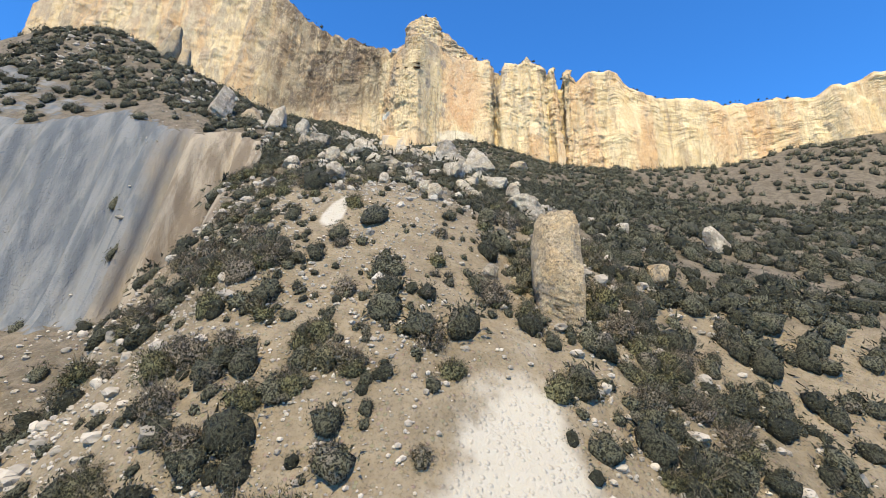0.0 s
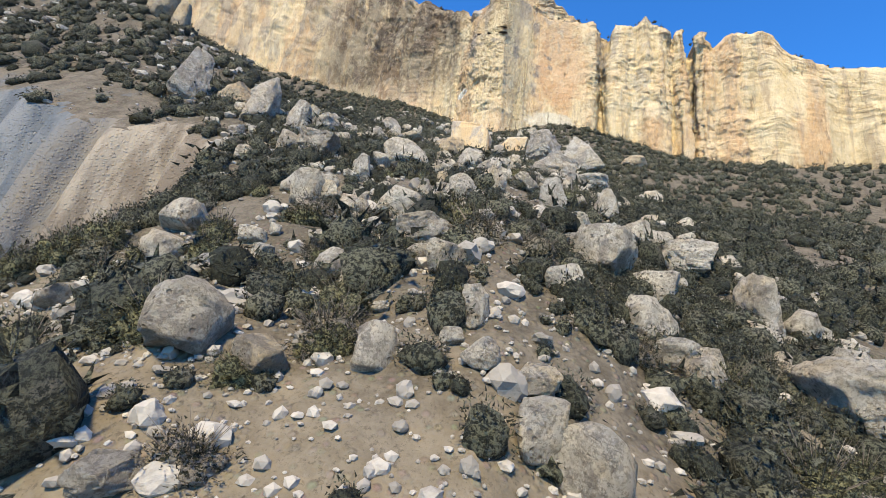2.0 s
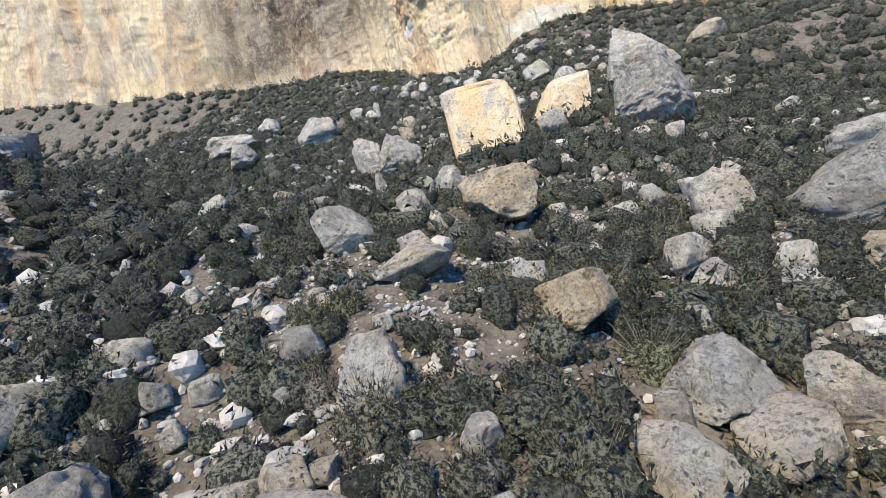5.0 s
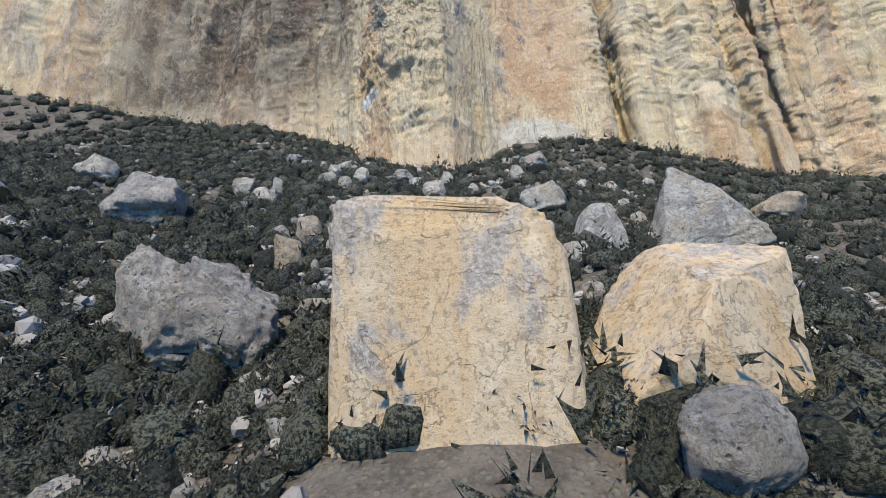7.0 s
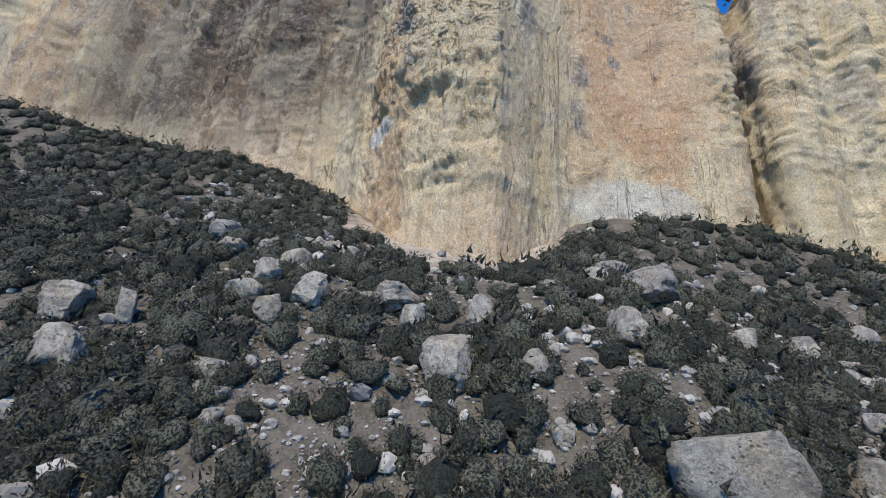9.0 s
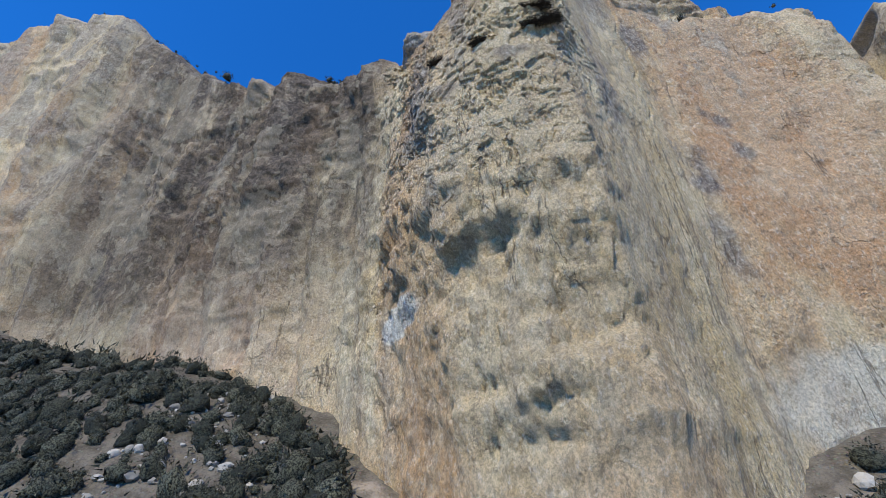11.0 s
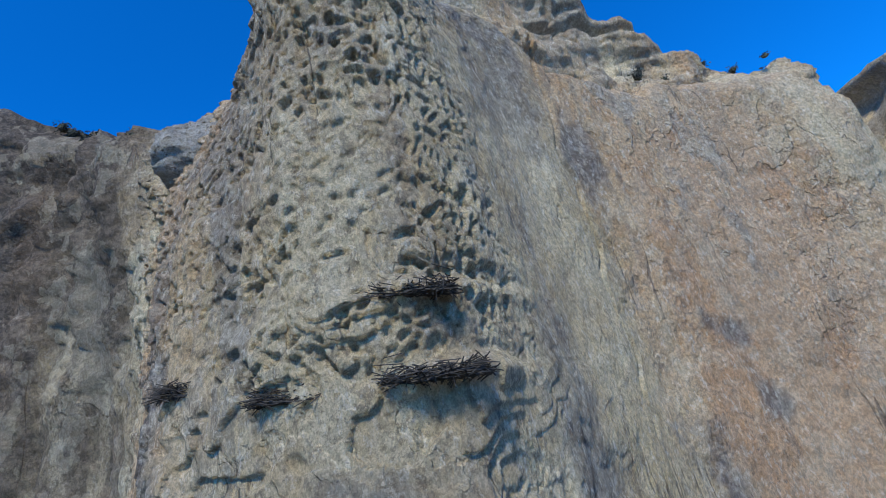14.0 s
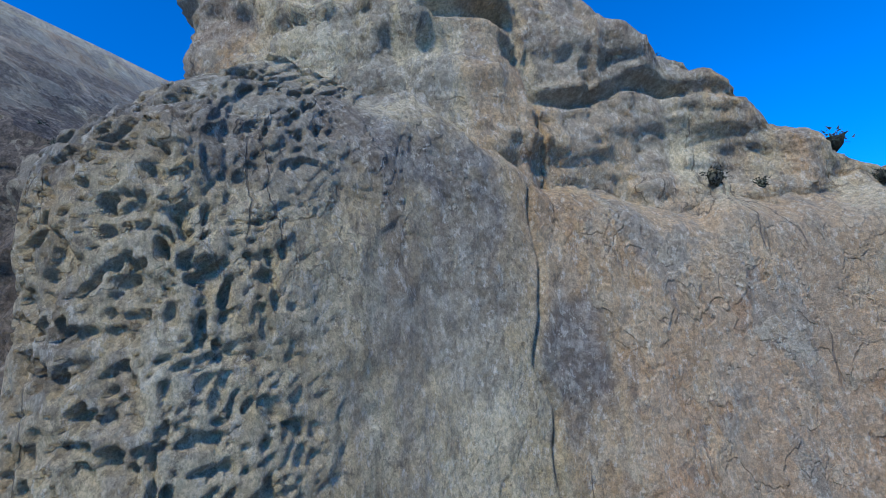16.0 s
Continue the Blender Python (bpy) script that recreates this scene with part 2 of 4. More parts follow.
def cliff_material():
    m = Mat("cliff_rock", 0.92)
    streak = m.noise(0.16, 6, 0.6, (1, 1, 0.13), (3, 1, 0), 0.3)
    broad = m.noise(0.07, 4, 0.5, (1, 1, 0.6), (9, 4, 2))
    mid = m.noise(0.55, 7, 0.62, (1, 1, 0.5), (1, 7, 3))
    fine = m.noise(4.0, 6, 0.65)
    drip = m.noise(0.8, 6, 0.65, (1, 1, 0.07), (5, 2, 8))
    up = m.step(m.axis(2), 72.0, 97.0)
    c = m.mix(m.step(mid, 0.35, 0.65), (0.65, 0.49, 0.255), (0.81, 0.67, 0.42))
    c = m.mix(m.math("MULTIPLY", m.step(streak, 0.49, 0.60), 0.75), c, (0.60, 0.34, 0.15))
    c = m.mix(m.math("MULTIPLY", m.step(broad, 0.48, 0.60), 0.5), c, (0.68, 0.45, 0.25))
    c = m.mix(m.math("MULTIPLY", m.step(drip, 0.55, 0.62), 0.55), c, (0.36, 0.27, 0.19))
    # the oxide-stained wall beside the tower
    c = m.mix(m.math("MULTIPLY", m.spot((3.4, 92.0, 79.5), (5.6, 5, 9), 0.4, 0.5), 0.92), c, (0.60, 0.355, 0.18))
    # khaki front, brown brow, rosy foot of the western wall
    c = m.mix(m.math("MULTIPLY", m.spot((-7.5, 84, 74.5), (4.6, 5, 9), 0.5, 0.5), 0.65), c, (0.68, 0.54, 0.33))
    c = m.mix(m.math("MULTIPLY", m.spot((-8.2, 86, 87.6), (3.2, 5, 4.6), 0.6, 0.6), 0.65), c, (0.40, 0.26, 0.145))
    c = m.mix(m.math("MULTIPLY", m.spot((-24, 95, 75), (9, 5, 7), 0.5, 0.7), 0.5), c, (0.68, 0.49, 0.36))
    # fresh breaks, pale
    c = m.mix(m.spot((-11.8, 87.3, 72.4), (1.15, 4, 0.62), 0.2, 0.3), c, (0.80, 0.78, 0.72))
    c = m.mix(m.math("MULTIPLY", m.spot((2.2, 91.0, 68.6), (4.2, 4, 2.1), 0.2, 0.35), 0.85), c, (0.68, 0.65, 0.55))
    c = m.mix(m.math("MULTIPLY", m.spot((18.5, 93.5, 73.0), (5.0, 5, 3.2), 0.4, 0.9), 0.6), c, (0.66, 0.58, 0.40))
    # grey crust, thicker towards the weathered top
    crust = m.math("ADD", m.noise(0.30, 9, 0.72, (1, 1, 0.36), (2, 8, 5), 0.6), m.math("MULTIPLY", up, 0.13))
    grey = m.mix(m.step(fine, 0.4, 0.6), (0.17, 0.155, 0.145), (0.36, 0.325, 0.285))
    c = m.mix(m.math("MULTIPLY", m.step(crust, 0.61, 0.65), 0.62), c, grey)
    c = m.mix(m.math("MULTIPLY", up, 0.22), c, (0.30, 0.235, 0.175))
    # dark grey blots; two tall ones fill the chimneys, one edges the tower
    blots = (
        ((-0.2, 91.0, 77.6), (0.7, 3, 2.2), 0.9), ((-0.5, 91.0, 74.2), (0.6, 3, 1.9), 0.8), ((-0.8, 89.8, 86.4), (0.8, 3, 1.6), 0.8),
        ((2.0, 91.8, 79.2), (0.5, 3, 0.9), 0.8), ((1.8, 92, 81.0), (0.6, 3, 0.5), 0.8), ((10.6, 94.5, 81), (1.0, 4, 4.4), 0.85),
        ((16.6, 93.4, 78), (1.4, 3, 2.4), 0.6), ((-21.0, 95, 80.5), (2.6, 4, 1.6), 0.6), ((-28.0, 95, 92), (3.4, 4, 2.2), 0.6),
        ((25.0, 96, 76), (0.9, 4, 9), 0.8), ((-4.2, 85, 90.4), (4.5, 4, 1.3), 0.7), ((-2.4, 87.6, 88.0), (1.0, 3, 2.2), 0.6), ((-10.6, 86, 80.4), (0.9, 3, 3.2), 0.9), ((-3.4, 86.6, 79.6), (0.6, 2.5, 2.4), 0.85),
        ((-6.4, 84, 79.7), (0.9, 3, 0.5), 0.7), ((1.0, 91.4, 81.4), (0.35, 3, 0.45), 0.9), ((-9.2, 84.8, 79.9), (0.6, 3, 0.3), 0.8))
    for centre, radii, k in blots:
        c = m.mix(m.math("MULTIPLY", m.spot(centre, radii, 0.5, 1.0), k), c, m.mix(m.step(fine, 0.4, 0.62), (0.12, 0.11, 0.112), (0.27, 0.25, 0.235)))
    c = m.mix(m.math("MULTIPLY", m.step(fine, 0.42, 0.62), 0.20), c, (0.80, 0.70, 0.54))
    c = m.mix(m.math("MULTIPLY", m.step(m.noise(11.0, 6, 0.75), 0.555, 0.585), 0.5), c, (0.22, 0.175, 0.13))
    c = m.mix(m.math("MULTIPLY", m.step(m.noise(30.0, 4, 0.7), 0.54, 0.59), 0.32), c, (0.19, 0.155, 0.12))
    c = m.mix(m.math("MULTIPLY", m.step(m.noise(2.6, 9, 0.78, (1, 1, 0.7), (4, 9, 2), 0.3), 0.56, 0.585), 0.55), c, (0.22, 0.17, 0.125))
    c = m.mix(m.math("MULTIPLY", m.step(m.noise(6.5, 7, 0.75, (1, 1, 0.6), (3, 3, 2), 0.2), 0.44, 0.41), 0.4), c, (0.90, 0.81, 0.66))
    c = m.mix(m.math("MULTIPLY", m.step(m.noise(1.3, 8, 0.74, (1, 1, 0.10), (1, 3, 2), 0.2), 0.56, 0.60), 0.28), c, (0.28, 0.235, 0.19))
    # dark patina and painted-in shade on the wall west of the tower
    patina_shade = m.math("MULTIPLY", m.math("MULTIPLY", m.math("MULTIPLY", m.step(m.axis(0), -12.5, -15.0), m.step(m.axis(0), -54.0, -36.0)), m.step(m.axis(2), 71.0, 83.0)), m.step(m.noise(0.35, 7, 0.68, (1, 1, 0.3), (1, 1, 4), 0.5), 0.28, 0.50))
    c = m.mix(m.math("MULTIPLY", patina_shade, 0.88), c, m.mix(m.step(fine, 0.4, 0.62), (0.04, 0.034, 0.031), (0.14, 0.108, 0.084)))
    pits = m.math("MULTIPLY", m.step(m.cells(6.0, "F1", (1, 1, 0.8)), 0.16, 0.40), m.step(m.noise(0.7, 4, 0.6, (1, 1, 0.7), (8, 8, 1)), 0.42, 0.58))
    h = m.math("ADD", m.noise(6.0, 11, 0.82, (1, 1, 0.6)), m.math("MULTIPLY", m.noise(24.0, 6, 0.8), 0.45))
    h = m.math("ADD", h, m.math("MULTIPLY", pits, 0.3))
    # edges of thin flakes, in patches
    patchy = m.step(m.noise(0.16, 3, 0.5, (1, 1, 1), (6, 2, 9)), 0.44, 0.58)
    for k, (size, lo, lift) in enumerate(((0.28, 0.52, 0.6), (0.62, 0.55, 0.5), (1.3, 0.58, 0.5))):
        flake = m.step(m.noise(size, 5, 0.55, (1, 1, 0.75), (3 * k, 5, 2 * k)), lo, lo + 0.012)
        h = m.math("ADD", h, m.math("MULTIPLY", m.math("MULTIPLY", flake, lift), patchy))
        c = m.mix(m.math("MULTIPLY", flake, 0.16), c, (0.34, 0.25, 0.16) if k % 2 else (0.80, 0.70, 0.50))
    # long upright joints, dark where they gape
    thin = m.math("ABSOLUTE", m.math("SUBTRACT", m.noise(0.5, 5, 0.55, (1, 1, 0.10), (3, 1, 7), 0.15), 0.5))
    joint = m.math("MULTIPLY", m.step(thin, 0.007, 0.002), m.step(m.noise(0.22, 2, 0.5, (1, 1, 1), (3, 1, 7)), 0.50, 0.58))
    c = m.mix(m.math("MULTIPLY", joint, 0.6), c, (0.14, 0.105, 0.08))
    h = m.math("SUBTRACT", h, m.math("MULTIPLY", joint, 0.5))
    # grain: light and dark flecks at two sizes
    for size, dark, light in ((13.0, 0.80, 1.08), (42.0, 0.86, 1.06)):
        c = m.mix(1.0, c, m.mix(m.step(m.noise(size, 3, 0.6, (1, 1, 0.8), (size, 2, 5)), 0.40, 0.58), (dark, dark, dark), (light, light, light)), "MULTIPLY")
    return m.done(c, h, 1.0, 0.10, 0.94)


def ground_material():
    m = Mat("stony_soil", 0.95)
    a, b, fine = m.noise(0.25, 6, 0.6), m.noise(1.6, 6, 0.65, (1, 1, 1), (4, 2, 1)), m.noise(9, 5, 0.7)
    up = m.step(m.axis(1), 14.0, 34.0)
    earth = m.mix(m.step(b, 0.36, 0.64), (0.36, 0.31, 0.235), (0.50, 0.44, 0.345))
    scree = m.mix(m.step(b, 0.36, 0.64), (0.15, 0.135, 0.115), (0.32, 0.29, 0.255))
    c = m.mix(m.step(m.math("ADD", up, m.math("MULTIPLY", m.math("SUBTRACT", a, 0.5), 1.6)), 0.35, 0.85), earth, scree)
    c = m.mix(m.math("MULTIPLY", m.step(a, 0.52, 0.70), 0.6), c, (0.17, 0.15, 0.11))
    peb = m.cells(7.0, "F1", (1, 1, 1), "Color")
    c = m.mix(m.math("MULTIPLY", m.step(m.cells(7.0), 0.40, 0.20), 0.5), c, m.mix(0.35, (0.50, 0.46, 0.40), peb, "MULTIPLY"))
    c = m.mix(m.math("MULTIPLY", m.step(fine, 0.35, 0.7), 0.25), c, (0.60, 0.54, 0.45))
    c = m.mix(m.math("MULTIPLY", m.step(m.noise(14, 4, 0.75), 0.52, 0.66), 0.55), c, (0.13, 0.11, 0.085))
    c = m.mix(1.0, c, (0.46, 0.44, 0.405), "MULTIPLY")
    # bare clay slides
    for centre, radii in (((10.9, 11.5, 11.5), (1.9, 8.0, 8.5)), ((4.1, 21.4, 23.4), (0.45, 1.4, 1.4))):
        c = m.mix(m.spot(centre, radii, 0.25, 0.45), c, (0.40, 0.38, 0.335))
    # pale dust and rubble below the tower
    c = m.mix(m.math("MULTIPLY", m.spot((-7.5, 86.0, 64.0), (8.5, 5.5, 5.0), 0.35, 0.5), 0.85), c, m.mix(m.step(b, 0.36, 0.64), (0.34, 0.275, 0.215), (0.50, 0.42, 0.335)))
    # the steep banks of the gully: pale tan earth beside the spur, blue-grey marl farther west
    nz = m.t.nodes.new("ShaderNodeSeparateXYZ")
    m.t.links.new(m.t.nodes.new("ShaderNodeNewGeometry").outputs["True Normal"], nz.inputs[0])
    rills = m.noise(0.9, 6, 0.65, (1, 1, 0.12), (2, 2, 2), 0.3)
    marl = m.mix(m.step(rills, 0.38, 0.62), (0.105, 0.12, 0.14), (0.185, 0.195, 0.205))
    tan = m.mix(m.step(rills, 0.36, 0.60), (0.32, 0.28, 0.225), (0.17, 0.14, 0.11))
    west = m.step(m.math("ADD", m.axis(0), m.math("MULTIPLY", m.noise(0.3, 3), 4.0)), -9.5, -12.5)
    steep = m.step(m.math("ADD", nz.outputs[2], m.math("MULTIPLY", m.math("SUBTRACT", b, 0.5), 0.25)), 0.60, 0.48)
    c = m.mix(m.math("MULTIPLY", m.math("MULTIPLY", steep, m.step(m.axis(1), 37.0, 35.8)), m.step(m.axis(0), 0.0, -3.0)), c, m.mix(west, tan, marl))
    h = m.math("ADD", m.noise(5, 8, 0.7), m.math("MULTIPLY", m.step(m.cells(7.0), 0.45, 0.15), 0.4))
    return m.done(c, h, 1.0, 0.07)


def boulder_material(name, pale, warm, warm_amount):
    m = Mat(name, 0.92)
    a, b, fine = m.noise(0.6, 6, 0.62), m.noise(2.4, 7, 0.68, (1, 1, 1), (3, 3, 3)), m.noise(11, 5, 0.7)
    c = m.mix(m.step(b, 0.36, 0.66), tuple(k * 0.62 for k in pale), pale)
    c = m.mix(m.math("MULTIPLY", m.step(a, 0.50, 0.62), warm_amount), c, warm)
    c = m.mix(m.math("MULTIPLY", m.step(m.noise(1.1, 8, 0.72, (1, 1, 0.8), (8, 1, 5), 0.5), 0.52, 0.57), 0.7), c, (0.24, 0.22, 0.20))
    c = m.mix(m.math("MULTIPLY", m.step(fine, 0.35, 0.7), 0.25), c, (0.68, 0.64, 0.56))
    c = m.mix(1.0, c, m.mix(m.random(), (0.80, 0.80, 0.80), (1.0, 0.97, 0.92)), "MULTIPLY")
    c = m.mix(m.math("MULTIPLY", m.step(m.noise(9, 6, 0.75), 0.53, 0.57), 0.5), c, (0.17, 0.15, 0.125))
    c = m.mix(m.math("MULTIPLY", m.step(m.noise(26, 4, 0.7), 0.53, 0.60), 0.45), c, (0.16, 0.14, 0.12))
    pits = m.math("MULTIPLY", m.step(m.cells(8.0), 0.30, 0.14), m.step(m.noise(1.7, 3), 0.44, 0.58))
    # shade of the small pits put into the colour; the bump sinks them too
    c = m.mix(m.math("MULTIPLY", pits, 0.65), c, (0.12, 0.10, 0.085))
    h = m.math("ADD", m.noise(5.0, 11, 0.8), m.math("MULTIPLY", m.step(m.cells(4.5, "SMOOTH_F1"), 0.1, 0.55), 0.22))
    h = m.math("SUBTRACT", h, m.math("MULTIPLY", pits, 0.5))
    thin = m.math("ABSOLUTE", m.math("SUBTRACT", m.noise(1.1, 6, 0.6, (1, 1, 1), (7, 2, 4), 0.5), 0.5))
    crack = m.step(thin, 0.005, 0.001)
    c = m.mix(m.math("MULTIPLY", crack, 0.25), c, (0.09, 0.075, 0.06))
    return m.done(c, m.math("SUBTRACT", h, m.math("MULTIPLY", crack, 0.5)), 1.0, 0.16, 1.0)


def leaf_material(name, dark, light, dry, island):
    m = Mat(name, 0.75, False)
    r = m.random(island)
    if island:
        r = m.noise(1.3, 2)
    tone = m.random(True)
    c = m.mix(tone, dark, light)
    c = m.mix(m.step(r, 0.55, 0.8), c, m.mix(tone, tuple(k * 0.55 for k in dry), dry))
    place = m.t.nodes.new("ShaderNodeNewGeometry").outputs["Position"]
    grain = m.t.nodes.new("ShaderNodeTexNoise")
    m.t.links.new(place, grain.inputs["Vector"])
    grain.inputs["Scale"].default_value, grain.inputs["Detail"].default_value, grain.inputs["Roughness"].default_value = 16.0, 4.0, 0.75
    # shade between leaves put into the colour, in hollows of the bump noise
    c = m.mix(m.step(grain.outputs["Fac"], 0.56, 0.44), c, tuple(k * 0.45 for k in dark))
    return m.done(c, grain.outputs["Fac"], 1.0, 0.10, 1.1)


CLIFF = cliff_material()
GROUND = ground_material()
PALE_ROCK = boulder_material("pale_limestone", (0.68, 0.64, 0.56), (0.62, 0.48, 0.28), 0.4)
TAN_ROCK = boulder_material("tan_sandstone", (0.66, 0.54, 0.37), (0.62, 0.44, 0.24), 0.6)
TAN_PALE = (0.68, 0.55, 0.37)
GREY_ROCK = boulder_material("grey_limestone", (0.56, 0.53, 0.485), (0.54, 0.45, 0.32), 0.35)


def block_material():
    """Smooth tan sandstone under a grey lichen crust that hangs down in tongues from the top."""
    m = Mat("block_sandstone", 0.92)
    a, b, fine = m.noise(0.9, 6, 0.62), m.noise(3.0, 7, 0.68, (1, 1, 1), (3, 3, 3)), m.noise(14, 5, 0.7)
    c = m.mix(m.step(b, 0.36, 0.66), (0.56, 0.43, 0.27), TAN_PALE)
    c = m.mix(m.math("MULTIPLY", m.step(m.noise(1.2, 5, 0.6, (1, 1, 0.12), (5, 1, 0)), 0.50, 0.60), 0.5), c, (0.62, 0.41, 0.20))
    crust = m.math("ADD", m.noise(1.1, 8, 0.68, (1, 1, 0.5), (2, 5, 1), 0.4), m.math("MULTIPLY", m.step(m.axis(2), 47.4, 50.6), 0.15))
    grey = m.mix(m.step(fine, 0.38, 0.62), (0.25, 0.23, 0.215), (0.50, 0.465, 0.42))
    c = m.mix(m.math("MULTIPLY", m.step(crust, 0.56, 0.66), 0.75), c, grey)
    c = m.mix(m.math("MULTIPLY", m.step(m.noise(11, 6, 0.75), 0.53, 0.57), 0.5), c, (0.22, 0.17, 0.12))
    thin = m.math("ABSOLUTE", m.math("SUBTRACT", m.noise(0.7, 6, 0.6, (1, 1, 1), (7, 2, 4), 0.5), 0.5))
    crack = m.step(thin, 0.006, 0.001)
    c = m.mix(m.math("MULTIPLY", crack, 0.35), c, (0.22, 0.16, 0.11))
    return m.done(c, m.math("SUBTRACT", m.noise(6.0, 10, 0.78), m.math("MULTIPLY", crack, 0.4)), 1.0, 0.06)


BLOCK_ROCK = block_material()
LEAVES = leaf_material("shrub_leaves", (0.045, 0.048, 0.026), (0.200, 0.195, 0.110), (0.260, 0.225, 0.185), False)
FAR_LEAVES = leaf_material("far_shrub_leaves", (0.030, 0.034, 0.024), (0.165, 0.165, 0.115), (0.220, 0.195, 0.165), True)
m = Mat("dry_twig", 0.9, False)
TWIG = m.done(m.mix(m.random(True), (0.10, 0.085, 0.07), (0.24, 0.20, 0.16)))
m = Mat("stone_chips", 0.93)
STONES = m.done(m.mix(m.math("MULTIPLY", m.step(m.noise(6, 6, 0.7), 0.45, 0.7), 0.5), m.mix(m.random(True), (0.22, 0.205, 0.18), (0.50, 0.46, 0.405)), (0.24, 0.22, 0.20)), m.noise(9, 6, 0.7), 0.7, 0.05)
m = Mat("dark_twig", 0.9, False)
DARK_TWIG = m.done(m.mix(m.random(True), (0.02, 0.018, 0.016), (0.085, 0.072, 0.062)))


# ---- structure ----
def mesh_of(name, verts, faces, mat, flat=False):
    """A mesh from arrays; all faces have the same number of corners."""
    me = bpy.data.meshes.new(name)
    faces = np.asarray(faces, np.int32)
    n, k = faces.shape
    me.vertices.add(len(verts))
    me.vertices.foreach_set("co", np.asarray(verts, np.float32).ravel())
    me.loops.add(n * k)
    me.loops.foreach_set("vertex_index", faces.ravel())
    me.polygons.add(n)
    me.polygons.foreach_set("loop_start", np.arange(0, n * k, k, dtype=np.int32))
    me.polygons.foreach_set("use_smooth", np.full(n, not flat))
    me.materials.append(mat)
    me.update(calc_edges=True)
    me.validate()
    return me


def grid_faces(n, m):
    idx = np.arange(n * m).reshape(n, m)
    return np.stack([idx[:-1, :-1], idx[1:, :-1], idx[1:, 1:], idx[:-1, 1:]], -1).reshape(-1, 4)


def grid_object(name, X, Y, Z, mat):
    return new(name, mesh_of(name, np.stack([X, Y, Z], -1).reshape(-1, 3), grid_faces(*X.shape), mat))


def spread(*stretches):
    """Grid lines: (from, to, step) stretches end to end."""
    return np.concatenate([np.arange(a, b, s) for a, b, s in stretches] + [[stretches[-1][1]]])


xs = spread((-2500, -400, 300), (-400, -130, 30), (-130, -45, 1.2), (-45, -26, 0.5), (-26, 16, 0.27), (16, 40, 0.5), (40, 150, 1.5), (150, 400, 30), (400, 2500, 300))
ys = spread((-2500, -400, 300), (-400, -60, 30), (-60, 2, 1.5), (2, 50, 0.28), (50, 95, 0.34), (95, 130, 2.0))
X, Y = np.meshgrid(xs, ys, indexing="ij")
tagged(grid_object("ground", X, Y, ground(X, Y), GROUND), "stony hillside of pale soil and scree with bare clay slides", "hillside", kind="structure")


def plan_line(px, py, steps, soften):
    """A softened line through plan knots: places, outward normals."""
    s = np.concatenate([[0], np.cumsum(np.hypot(np.diff(px), np.diff(py)))])
    f = np.arange(0, s[-1], 0.1)
    x, y = np.interp(f, s, px), np.interp(f, s, py)
    w = int(soften / 0.1)
    kern = np.hanning(2 * w + 3)[1:-1]
    kern = kern / kern.sum()
    pad = len(kern) // 2
    x = np.convolve(np.pad(x, pad, mode="edge"), kern, "valid")
    y = np.convolve(np.pad(y, pad, mode="edge"), kern, "valid")
    x, y = np.interp(f, f, x), np.interp(f, f, y)
    out = [0.0]
    while out[-1] < f[-1] - 1:
        out.append(out[-1] + steps(float(np.interp(out[-1], f, x))))
    out = np.array(out)
    X, Y = np.interp(out, f, x), np.interp(out, f, y)
    tx, ty = np.gradient(X, out), np.gradient(Y, out)
    ln = np.hypot(tx, ty)
    return out, X, Y, ty / ln, -tx / ln


